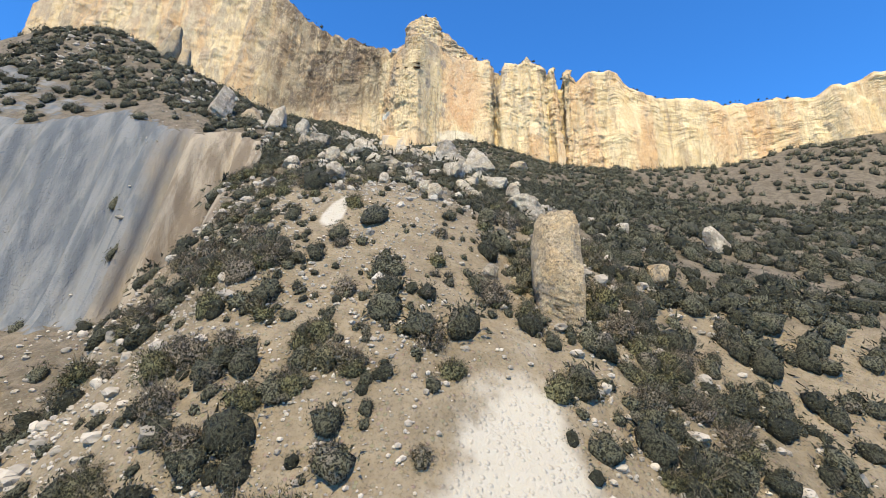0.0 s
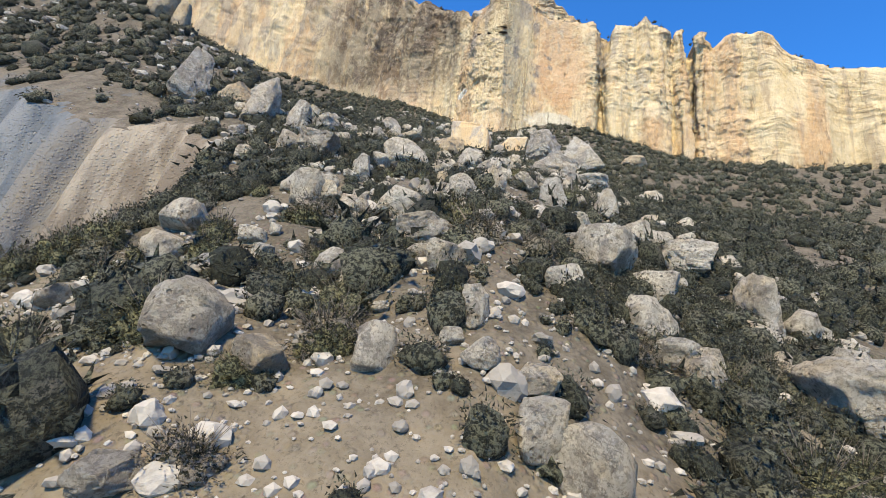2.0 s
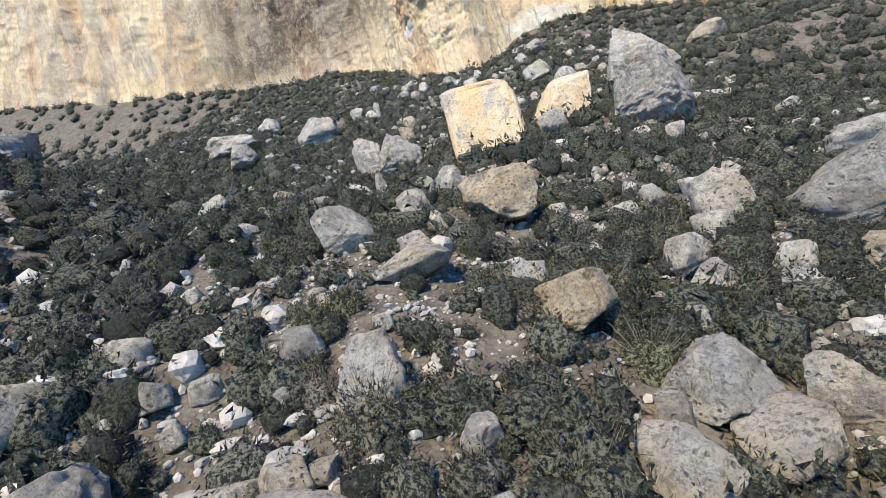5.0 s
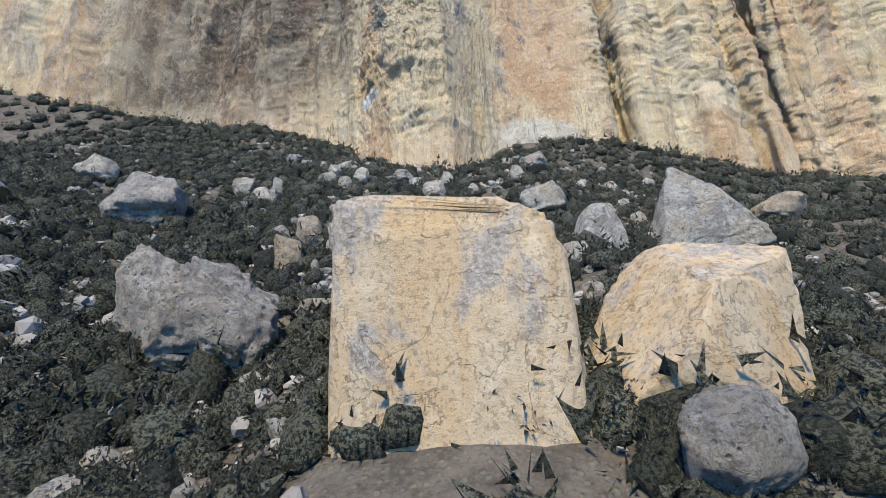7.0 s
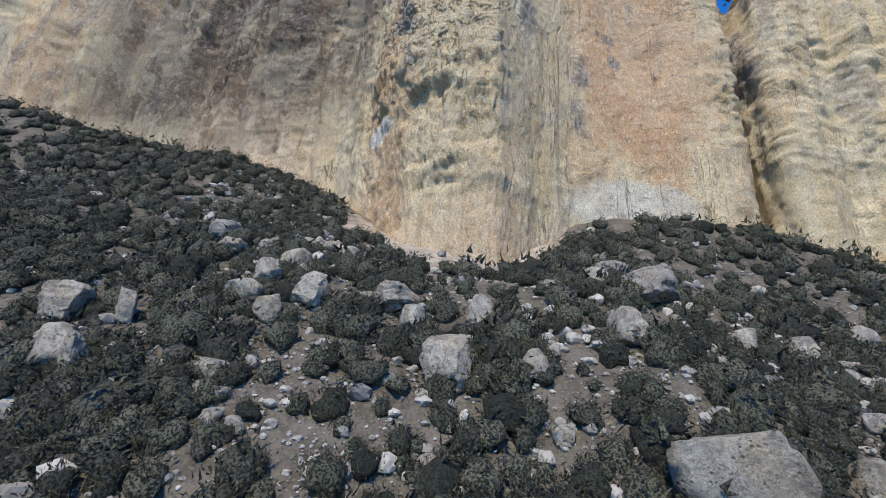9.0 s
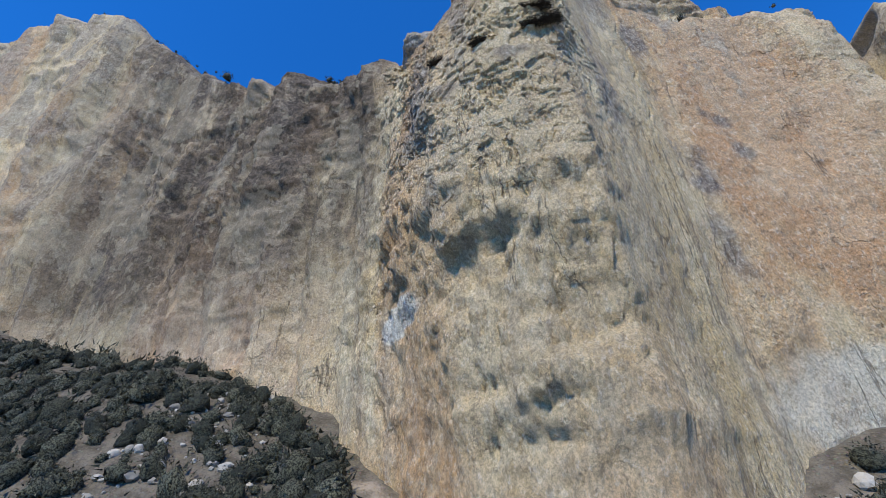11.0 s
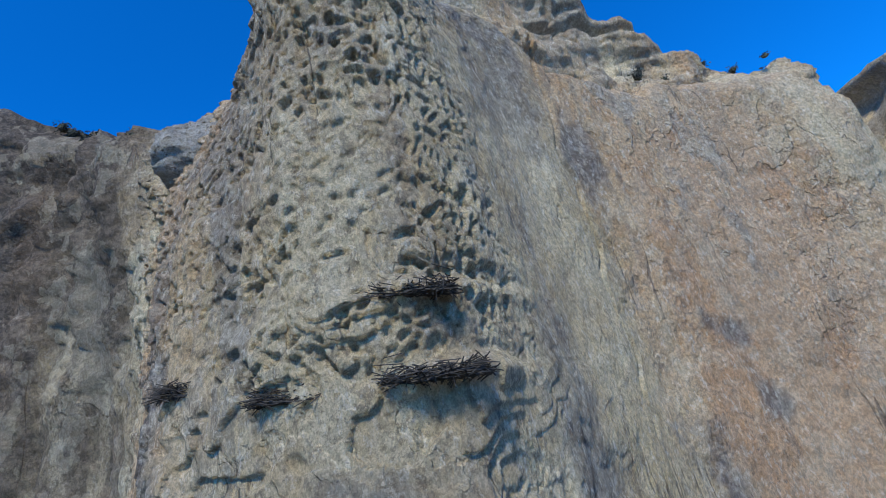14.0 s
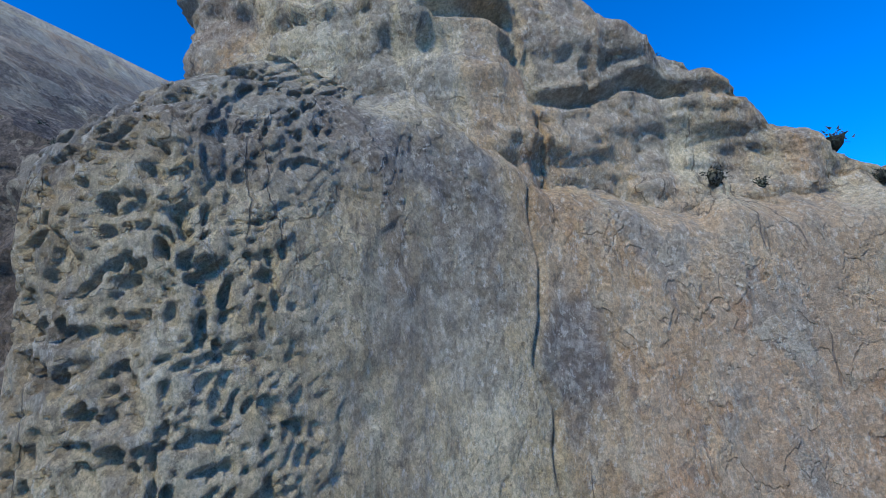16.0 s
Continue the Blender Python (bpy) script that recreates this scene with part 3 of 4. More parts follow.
def relief(s, x, z):
    """How far the rock stands out (+) or is eaten away (-), in metres."""
    tower = smooth(-12.8, -11.6, x) * smooth(-3.4, -4.4, x)
    flank = smooth(-5.0, -4.2, x) * smooth(9, 7, x)
    calm = 1 - 0.6 * np.maximum(tower, flank)
    r = calm * 0.55 * fbm(s / 5.0, 0 * s, z / 16, 3, 5) + 0.10 * fbm(s / 0.8, 0 * s, z / 7.0, 3, 15) * (1 - 0.75 * flank)
    # broken plates with sharp undersides
    for k, (sx, sz, depth) in enumerate(((3.4, 2.6, 0.15), (1.6, 1.5, 0.10), (0.8, 0.9, 0.06))):
        n = fbm(s / sx + 0.25 * vnoise(s / 0.5, z / 0.5, 0 * s, 33 + k), 0 * s + 5, z / sz, 3, 25 + 6 * k) * 2.4
        fl = np.floor(n)
        r = r + depth * (fl + smooth(0.0, 0.05, n - fl)) * smooth(-0.1, 0.35, vnoise(s / 6, z / 5, 0 * s, 26 + k)) * (1 - 0.7 * flank)
    # upright joints and ribs
    joint = np.abs(vnoise(s / 2.4 + 0.15 * vnoise(s, z / 1.5, 0 * s, 41), 0 * s, z / 26, 42))
    r = r - 0.42 * smooth(0.05, 0.0, joint) * smooth(-0.2, 0.3, vnoise(s / 9, z / 9, 0 * s, 43)) * (1 - 0.9 * np.maximum(tower, flank))
    n = 2.6 * fbm(s / 3.2 + 0.2 * vnoise(s / 0.4, z / 0.4, 0 * s, 53), 0 * s, z / 1.5, 4, 52)
    beds = (np.floor(n) + smooth(0.0, 0.12, n - np.floor(n))) / 2.6
    ribs = smooth(-12.5, -20, x) + smooth(9, 13, x)
    r = r + ribs * (0.9 * fbm(s / 2.6, 0 * s, z / 22, 4, 51) + 0.28 * beds * smooth(78, 86, z) * smooth(-38, -28, x))
    # honeycomb hollows of the tower
    high = z + 1.1 * vnoise(s / 2, z / 2, 0 * s, 60)
    band = tower * (smooth(80.9, 81.7, high) + 0.7 * smooth(77.6, 78.2, z) * smooth(79.8, 79.2, z)) * (0.40 + 0.60 * smooth(-0.35, 0.25, vnoise(s / 1.8, z / 1.1, 0 * s, 61) + 0.25 * smooth(-6, -10, x) + 0.2 * smooth(84, 88, z)))
    wx, wz = s + 0.16 * vnoise(s / 0.4, z / 0.4, 0 * s, 67), z + 0.16 * vnoise(s / 0.4, z / 0.4, 7 + 0 * s, 68)
    for size, lift, depth, seed in ((0.34, 1.3, 0.14, 62), (0.22, 1.35, 0.11, 63), (0.15, 1.0, 0.06, 64)):
        d, own, above = honeycomb(wx / size, wz / (size * lift), seed)
        edge = 0.16 + 0.26 * own
        r = r - band * depth * (own > 0.36) * smooth(edge, edge - 0.10, d) * (0.45 + 0.55 * smooth(-0.35, 0.15, above))
    # scattered pocks elsewhere
    d, own, above = honeycomb(wx / 0.8, wz / 0.7, 65)
    r = r - 0.07 * (own > 0.55) * smooth(0.34, 0.18, d) * smooth(0.1, 0.45, vnoise(s / 4, z / 3, 0 * s, 66)) * (1 - 0.5 * flank)
    # ledges across the tower
    for level, depth in ((80.9, 0.08), (82.1, 0.10)):
        lv = level + 0.2 * fbm(s / 2.2, 0 * s, 0 * s, 3, int(level))
        r = r + tower * depth * (smooth(0.26, 0.0, np.abs(z - lv)) - 1.2 * smooth(0.24, 0.0, np.abs(z - lv - 0.32))) * smooth(-0.4, 0.1, vnoise(s / 3, 0 * s, 0 * s, int(level) + 7))
    # overhang arches low on the tower
    for cx, cz, w, h, d in ((-8.4, 72.9, 1.6, 1.5, 0.18), (-6.6, 74.3, 1.5, 0.8, 0.14), (-11.4, 73.1, 1.5, 0.6, 0.18), (-5.9, 72.5, 1.2, 0.9, 0.16), (-7.0, 73.6, 0.45, 0.35, 0.12)):
        arch = cz + h * 0.4 - 0.5 * h * ((x - cx) / w) ** 2 + 0.3 * vnoise(s / 0.6, 0 * s, 0 * s, int(cz * 3))
        r = r - d * smooth(1.0, 0.85, np.abs((x - cx) / w)) * smooth(0.05, -0.05, z - arch) * smooth(-h * 1.3, 0.1, z - arch)
    # long cracks down the flank
    for x0, z0, x1, z1, w in ((-1.25, 89.5, -1.5, 79.5, 0.08),):
        line = x0 + (x1 - x0) * (z - z0) / (z1 - z0) + 0.16 * vnoise(z / 0.9, 0 * z, 0 * z, 72)
        r = r - 0.15 * smooth(w, 0.0, np.abs(x - line)) * smooth(z1 - 0.5, z1, z) * smooth(z0 + 0.5, z0, z)
    return r + 0.03 * fbm(s / 0.3, 0 * s, z / 0.45, 2, 71)


def cliff_panel(name, x0, x1, steps, rows, label):
    """One stretch of the cliff with the top that runs back from its brow."""
    s, X, Y, NX, NY = plan_line(FACE_X, FACE_Y, steps, 0.6)
    pick = (X >= x0 - 0.3) & (X <= x1 + 0.3)
    s, X, Y, NX, NY = s[pick], X[pick], Y[pick], NX[pick], NY[pick]
    rim = np.interp(X, RIM_X, RIM_Z) + 0.4 * fbm(s / 1.6, 0 * s, 0 * s, 4, 81) * smooth(0, 1, np.abs(X + 7) / 6)
    foot = np.minimum(ground(X, Y, 0) - 3.0, rim - 3)
    q = np.linspace(0, 1, rows) if isinstance(rows, int) else np.interp(np.linspace(0, 1, rows[0]), rows[1], rows[2])
    V = foot[:, None] + (rim - foot)[:, None] * q[None]
    S, XX = s[:, None] + 0 * V, X[:, None] + 0 * V
    out = relief(S, XX, V)
    tower = smooth(-14.2, -11.8, XX) * smooth(-1.8, -4.2, XX)
    setback = tower * np.interp(V, TOWER_Z, TOWER_IN)
    setback = setback + smooth(-6.2, -9.6, XX) * smooth(-16.0, -13.0, XX) * np.interp(V, (80, 84.4, 86.5, 88, 90, 92), (0, 0.45, 1.0, 1.5, 1.9, 2.4))
    below = rim[:, None] - V
    out = out - (1 - tower) * 0.9 * smooth(1.6, 0.0, below) ** 2 * (1 + 0.5 * vnoise(S / 3, 0 * S, 0 * S, 82))
    PX, PY = X[:, None] + NX[:, None] * out, Y[:, None] + NY[:, None] * out + setback
    back = np.array([0.1, 0.25, 0.5, 0.9, 1.5, 2.2, 3.6, 5.5, 8, 12, 18, 27, 40, 60])
    bx, by = PX[:, -1:] + 0 * back, PY[:, -1:] + back
    rise = rim[:, None] + 0.10 * back + 0.3 * fbm(bx / 1.5, by / 1.5, 0 * bx, 3, 83) * smooth(0, 1.5, back)
    ob = grid_object(name, np.hstack([PX, bx]), np.hstack([PY, by]), np.hstack([V, rise]), CLIFF)
    return tagged(ob, label, "cliff", kind="structure")


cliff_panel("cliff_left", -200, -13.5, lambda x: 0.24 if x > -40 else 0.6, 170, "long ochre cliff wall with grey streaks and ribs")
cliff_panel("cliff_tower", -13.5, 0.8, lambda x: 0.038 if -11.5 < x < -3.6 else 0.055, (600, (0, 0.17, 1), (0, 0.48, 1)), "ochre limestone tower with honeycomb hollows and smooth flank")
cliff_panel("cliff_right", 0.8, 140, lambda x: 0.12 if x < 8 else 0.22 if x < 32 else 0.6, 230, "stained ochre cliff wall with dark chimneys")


def build_upper_tier():
    s, X, Y, NX, NY = plan_line(UPPER_X, UPPER_Y, lambda x: 0.1, 0.4)
    rim = np.interp(X, UPPER_X, UPPER_Z) + 0.25 * fbm(s / 1.4, 0 * s, 0 * s, 3, 91)
    q = np.linspace(0, 1, 110)
    V = 87.0 + (rim - 87.0)[:, None] * q[None]
    S, XX = s[:, None] + 0 * V, X[:, None] + 0 * V
    out = 0.7 * relief(S + 300, 12 + 0 * XX, V) + 0.16 * fbm(S / 2, 0 * S, V / 0.7, 3, 92)
    # bedding: soft bands cut back under hard ones
    for level in (92.4, 94.1, 95.6, 97.0):
        lv = level + 0.3 * vnoise(S / 2, 0 * S, 0 * S, 93)
        out = out - 0.45 * smooth(0.30, 0.0, np.abs(V - lv)) * smooth(-0.3, 0.3, vnoise(S / 2.2, 0 * S, 0 * S, int(level)))
    out = out - 0.7 * smooth(0.9, 0.0, rim[:, None] - V) ** 2
    PX, PY = X[:, None] + NX[:, None] * out, Y[:, None] + NY[:, None] * out
    back = np.array([0.3, 0.8, 1.6, 3, 5, 8])
    bx, by = PX[:, -1:] * (1 - 0.02 * back) + 0, PY[:, -1:] + back
    rise = rim[:, None] + 0.05 * back
    return tagged(grid_object("upper_cliff", np.hstack([PX, bx]), np.hstack([PY, by]), np.hstack([V, rise]), CLIFF), "upper tier of banded ochre rock set back above the ledge", "cliff", kind="structure")


build_upper_tier()


# ---- boulders ----
def sphere_arrays(level):
    bm = bmesh.new()
    bmesh.ops.create_icosphere(bm, subdivisions=level, radius=1)
    v = np.array([p.co for p in bm.verts])
    f = np.array([[p.index for p in t.verts] for t in bm.faces])
    bm.free()
    return v, f


SPHERES = {level: sphere_arrays(level) for level in (1, 2, 3, 4, 5, 6)}


def rock_mesh(name, seed, mat, level=4, boxy=0.55, cuts=12, rough=1.0, taper=0.0, beds=0.0):
    """A rock of unit size, sitting on z = 0: facets, chipped edges and grain."""
    rng = np.random.default_rng(seed)
    v, f = SPHERES[level]
    p = np.sign(v) * np.abs(v) ** boxy
    p = p / np.abs(p).max(0)
    for k in range(cuts):
        n = rng.normal(size=3) * (1, 1, 0.7)
        n = n / np.linalg.norm(n)
        d = rng.uniform(0.55, 0.88) * np.abs(p @ n).max()
        over = np.clip(p @ n - d, 0, None)
        p = p - over[:, None] * n * 0.97
    p[:, :2] = p[:, :2] * (1 - taper * (p[:, 2:3] * 0.5 + 0.5))
    q = p * 1.7 + seed * 3.1
    w = fbm(q[:, 0], q[:, 1], q[:, 2], 4, seed)
    w2 = fbm(q[:, 0] * 4, q[:, 1] * 4, q[:, 2] * 6, 3, seed + 5)
    plates = np.floor(3 * fbm(q[:, 0], q[:, 1], q[:, 2] * 2.4, 2, seed + 9)) / 3
    p = p * (1 + rough * (0.05 * w + 0.055 * w2 + 0.06 * plates))[:, None]
    if beds:
        bed = np.floor(7 * p[:, 2] + 1.2 * vnoise(p[:, 0] * 2, p[:, 1] * 2, 0 * w, seed))
        p[:, :2] *= 1 + beds * (lattice(bed, 0 * bed, 0 * bed, seed) * smooth(-0.2, 0.6, p[:, 2]))[:, None]
        p[:, :2] *= 1 + 0.012 * fbm(q[:, 0] * 9, q[:, 1] * 9, q[:, 2] * 12, 2, seed + 3)[:, None]
    p = p - (p.max(0) + p.min(0)) / 2
    p = p / (p.max(0) - p.min(0))
    p[:, 2] += 0.5
    return mesh_of(name, p, f, mat)


def boulder(me, x, y, w, d, h, turn=0.0, tip=0.0, lean=0.0, sink=0.14, label="", z=None):
    ob = new("boulder", me)
    base = float(ground(x, y)) if z is None else z
    ob.matrix_world = Matrix.Translation((x, y, base - sink * h)) @ pose(0, 0, 0, tip, lean, turn) @ Matrix.Diagonal((w, d, h, 1))
    return tagged(ob, label or "pale grey limestone boulder lying on the stony slope", "boulder", "boulders on the slope")


PALE_STONES = [rock_mesh("boulder", 11 + k, PALE_ROCK, 4 + k % 2, (0.5, 0.62, 0.75)[k % 3], 11 + k % 5) for k in range(8)]
SHARP_STONES = [rock_mesh("boulder", 31 + k, PALE_ROCK, 5, 0.5, 16, 0.6, 0.25) for k in range(4)]
GREY_STONES = [rock_mesh("boulder", 41 + k, GREY_ROCK, 5, 0.6, 12, 1.1) for k in range(5)]
TAN_STONES = [rock_mesh("boulder", 51 + k, TAN_ROCK, 5, 0.45, 12, 0.8) for k in range(4)]
WORDS = ("pale weathered limestone boulder lying among shrubs", "pale angular limestone boulder on stony slope", "grey lichen-crusted boulder half sunk in scree", "tan sandstone boulder with an ochre broken face")
# x, y, width and height of the boulders that stand out, up the slope
PALE_LOW = ((10.1, 19.9, 0.61, 0.43), (15.6, 22.5, 0.29, 0.81), (6.2, 25.2, 0.48, 0.36), (6.8, 25.5, 0.61, 0.33), (5.9, 26.1, 0.43, 0.57), (8.9, 28.1, 0.78, 0.6), (12.4, 28.1, 1.0, 0.92), (8.5, 28.7, 1.08, 0.72), (12.0, 29.4, 1.79, 1.26), (17.1, 29.5, 0.59, 0.75), (7.9, 29.9, 1.17, 1.18), (4.7, 30.2, 0.86, 0.55), (0.8, 30.3, 0.71, 0.75), (3.1, 30.9, 0.42, 0.36), (22.5, 31.0, 1.21, 1.53), (4.2, 31.3, 1.01, 0.89), (5.5, 31.4, 0.38, 0.34), (11.4, 32.0, 1.08, 1.29), (6.6, 32.2, 0.69, 1.05), (7.4, 32.7, 0.6, 0.3), (4.8, 33.0, 0.63, 0.71), (2.4, 33.3, 0.49, 0.57), (10.4, 34.0, 1.44, 0.96))
PALE_MIDDLE = ((9.6, 34.9, 0.98, 0.57), (5.5, 35.3, 0.81, 0.71), (8.2, 35.8, 0.86, 1.06), (4.0, 36.2, 1.25, 0.85), (2.9, 37.6, 1.33, 1.23), (4.1, 37.9, 0.52, 0.31), (1.0, 38.4, 0.41, 0.54), (-2.5, 39.4, 0.37, 0.37), (-5.8, 39.7, 1.61, 1.02), (2.0, 39.8, 0.65, 0.51), (-0.6, 40.1, 0.43, 0.24), (0.4, 40.3, 0.37, 0.31), (1.7, 40.3, 0.4, 0.32), (1.7, 40.8, 0.65, 0.56), (-3.1, 40.9, 0.39, 0.23), (4.2, 40.9, 1.29, 0.6), (-12.1, 41.3, 1.13, 0.75), (2.2, 41.4, 0.64, 0.78), (-1.5, 41.6, 0.48, 0.43), (-0.6, 41.6, 0.46, 0.38), (0.4, 41.6, 0.94, 0.62), (7.5, 41.7, 1.03, 0.84), (2.9, 41.8, 0.9, 0.67))
PALE_UPPER = ((-2.8, 41.9, 1.02, 0.97), (-4.1, 41.9, 0.46, 0.28), (-12.4, 42.1, 0.83, 0.74), (6.7, 42.1, 0.75, 1.17), (3.7, 42.4, 0.9, 0.65), (0.5, 42.4, 0.41, 0.37), (8.8, 42.4, 1.1, 0.7), (-1.9, 42.5, 0.32, 0.32), (1.1, 43.0, 1.18, 0.84), (5.0, 43.7, 0.94, 0.77), (4.5, 44.2, 0.54, 0.5), (1.3, 44.3, 0.46, 0.51), (-3.1, 44.9, 1.62, 0.58), (-8.8, 46.7, 0.83, 0.83), (3.2, 48.4, 1.41, 1.05), (8.3, 53.3, 2.65, 1.44), (12.7, 55.0, 1.61, 1.21), (-7.6, 55.6, 0.66, 1.11), (-10.4, 57.1, 0.47, 0.67), (-5.3, 57.2, 0.47, 0.38), (-6.6, 57.5, 0.6, 0.28), (-6.4, 58.6, 0.46, 0.41), (-23.3, 67.2, 3.9, 1.95))
PALE_HIGH = ((-5.8, 68.8, 0.72, 0.82), (-5.2, 68.8, 0.28, 0.38), (-8.0, 69.6, 0.73, 0.56), (-0.2, 71.6, 0.82, 0.64), (-13.2, 73.4, 0.54, 1.07), (-13.9, 73.5, 1.0, 1.0), (2.6, 73.6, 0.59, 0.36), (0.5, 74.4, 2.04, 1.24), (-24.9, 74.6, 2.2, 1.27), (-15.9, 75.1, 1.24, 1.09), (-14.0, 75.2, 0.51, 0.85), (-5.1, 75.8, 1.06, 1.32), (-3.1, 76.5, 0.9, 0.72), (-9.8, 77.3, 1.04, 1.04), (-11.5, 77.7, 0.88, 0.89), (-4.7, 78.6, 0.85, 0.95), (-7.5, 78.6, 1.5, 0.75), (-13.1, 79.6, 0.95, 0.71))
SHARP = ((2.4, 42.9, 0.79, 0.85), (-2.3, 39.8, 0.48, 0.48), (-4.6, 45.6, 1.17, 1.11), (-3.7, 51.9, 0.98, 1.18), (1.9, 46.9, 1.01, 0.76), (3.0, 45.1, 0.66, 0.48), (0.4, 36.5, 1.67, 1.37), (-0.5, 35.8, 0.92, 0.68), (0.5, 32.5, 0.58, 0.99), (-11.6, 68.7, 0.5, 0.63))
GREY = ((5.7, 48.0, 2.7, 1.72), (-23.4, 51.3, 2.3, 1.54), (-5.0, 38.2, 1.4, 0.65), (-2.8, 34.6, 1.85, 0.96), (-6.8, 34.8, 0.68, 0.59), (1.6, 30.5, 0.51, 0.64), (4.4, 28.3, 1.18, 0.69), (3.5, 23.1, 0.52, 0.3), (-17.5, 70.1, 3.31, 2.41), (-20.9, 64.5, 2.19, 1.79), (0.7, 81.1, 2.09, 1.32), (-14.0, 72.3, 0.8, 0.68), (-14.0, 78.8, 1.21, 0.61), (-3.4, 70.0, 1.48, 0.59), (-15.3, 80.1, 1.19, 1.08), (-0.2, 82.4, 1.27, 0.89))
TAN = ((-0.3, 44.1, 1.33, 0.89), (0.2, 40.7, 0.43, 0.3), (-8.4, 49.6, 0.96, 0.67), (-2.0, 49.9, 2.11, 1.38), (4.4, 45.7, 0.56, 0.75), (2.6, 34.7, 0.47, 0.57), (3.7, 24.6, 0.62, 0.43), (16.8, 24.2, 0.95, 0.96), (-9.2, 67.2, 0.97, 1.4), (-9.5, 69.6, 1.1, 1.53))
for meshes, words, places in ((PALE_STONES, WORDS[0], PALE_LOW + PALE_MIDDLE + PALE_UPPER + PALE_HIGH), (SHARP_STONES, WORDS[1], SHARP), (GREY_STONES, WORDS[2], GREY), (TAN_STONES, WORDS[3], TAN)):
    for k, (x, y, w, h) in enumerate(places):
        boulder(meshes[(5 * k + k // 7) % len(meshes)], x, y, w * 1.06, w * 0.95, h * 1.15, (0, 90, 180, 270)[k % 4] + 17 * (k % 5) - 30, 4 * (k % 3) - 4, 5 * (k % 4) - 7, 0.14, words)


# ---- the great split block and its neighbours ----
def great_block():
    """A squared block of unit size: flat front, ragged bedded top, broken right shoulder."""
    v, f = SPHERES[6]
    p = np.sign(v) * np.abs(v) ** 0.16
    p = p / np.abs(p).max(0)
    for n, d in (((0.80, -0.1, 0.59), 1.17), ((0.30, -0.40, 0.86), 1.24), ((-0.5, 0.0, 0.86), 1.28), ((0.95, -0.3, 0.0), 1.18), ((0.1, -0.75, 0.66), 1.26)):
        n = np.array(n) / np.linalg.norm(n)
        p = p - np.clip(p @ n - d, 0, None)[:, None] * n * 0.9
    x, y, z = p.T
    top = smooth(0.25, 0.75, z + 0.15 * vnoise(x * 2, y * 2, 0 * z, 4))
    bed = np.floor(9 * z + 1.3 * fbm(x * 1.5, y * 1.5, 0 * z, 3, 8))
    step = lattice(bed, 0 * bed, 0 * bed, 5)
    chips = fbm(x * 7, y * 7, z * 11, 3, 6)
    out = top * smooth(0.99, 0.90, z) * (0.006 * step + 0.045 * chips) + 0.012 * chips * smooth(0.90, 0.99, z) + 0.006 * fbm(x * 3, y * 3, z * 3, 4, 9)
    # two sloping cracks at the left edge, a broken patch in the middle
    crack = smooth(0.03, 0.0, np.abs(z - 0.30 - 0.45 * (x + 1) - 0.05 * vnoise(x * 6, 0 * x, 0 * x, 3))) * smooth(-0.45, -0.6, x)
    crack = np.maximum(crack, smooth(0.025, 0.0, np.abs(z - 0.50 - 0.06 * vnoise(x * 5, 0 * x, 0 * x, 2))) * smooth(-0.2, -0.5, x))
    scar = smooth(0.0, 0.3, fbm(x * 2.2, y, z * 2.2, 3, 21)) * np.exp(-((x - 0.05) / 0.4) ** 2 - ((z + 0.05) / 0.25) ** 2)
    out = out - 0.035 * crack - 0.03 * scar * (0.5 + chips)
    p = p * (1 + out)[:, None]
    p[:, 2] += 0.05 * (1 - p[:, 0]) * (p[:, 2] > 0) * 0.5
    p = p - (p.max(0) + p.min(0)) / 2
    p = p / (p.max(0) - p.min(0))
    p[:, 2] += 0.5
    return mesh_of("boulder", p, f, BLOCK_ROCK)


boulder(great_block(), -2.9, 60.5, 3.85, 3.5, 5.3, 3, 0, 0, 0.0, "huge square tan sandstone block with a flat front face", 45.2)
side = rock_mesh("boulder", 107, BLOCK_ROCK, 6, 0.45, 10, 0.35, 0.38)
boulder(side, 0.5, 60.4, 3.1, 3.0, 3.5, 14, 0, 14, 0.0, "tan sandstone block split from its larger neighbour", 46.3)
boulder(rock_mesh("boulder", 109, GREY_ROCK, 5, 0.6, 12, 0.9), 0.15, 58.0, 1.2, 1.1, 1.5, 30, 0, 0, 0.2, "grey rough boulder wedged below the split block")
boulder(rock_mesh("boulder", 111, GREY_ROCK, 6, 0.55, 12, 1.0), 4.1, 57.3, 4.4, 3.2, 3.4, 75, 0, 12, 0.1, "large grey pitted boulder beside the split block")
boulder(rock_mesh("boulder", 112, GREY_ROCK, 6, 0.6, 12, 1.1), -8.7, 62.4, 2.9, 2.6, 3.2, 40, 0, 0, 0.1, "bulky grey boulder with a rough crusted top")
boulder(rock_mesh("boulder", 114, GREY_ROCK, 5, 0.6, 12, 1.1), -10.8, 63.2, 2.0, 2.0, 3.2, 10, 0, -6, 0.1, "grey boulder leaning on a bulkier neighbour")
slab = rock_mesh("boulder", 113, PALE_ROCK, 6, 0.5, 14, 0.7, 0.85)
boulder(slab, 7.6, 75.2, 5.4, 3.6, 5.4, 12, 0, -10, 0.16, "tall grey wedge of ribbed limestone leaning uphill")
boulder(rock_mesh("boulder", 115, PALE_ROCK, 5, 0.5, 8, 0.35, 0.6), 2.0, 71.2, 2.1, 1.6, 2.5, 20, 0, 6, 0.15, "smooth pale wedge-shaped boulder with a blunt tip")
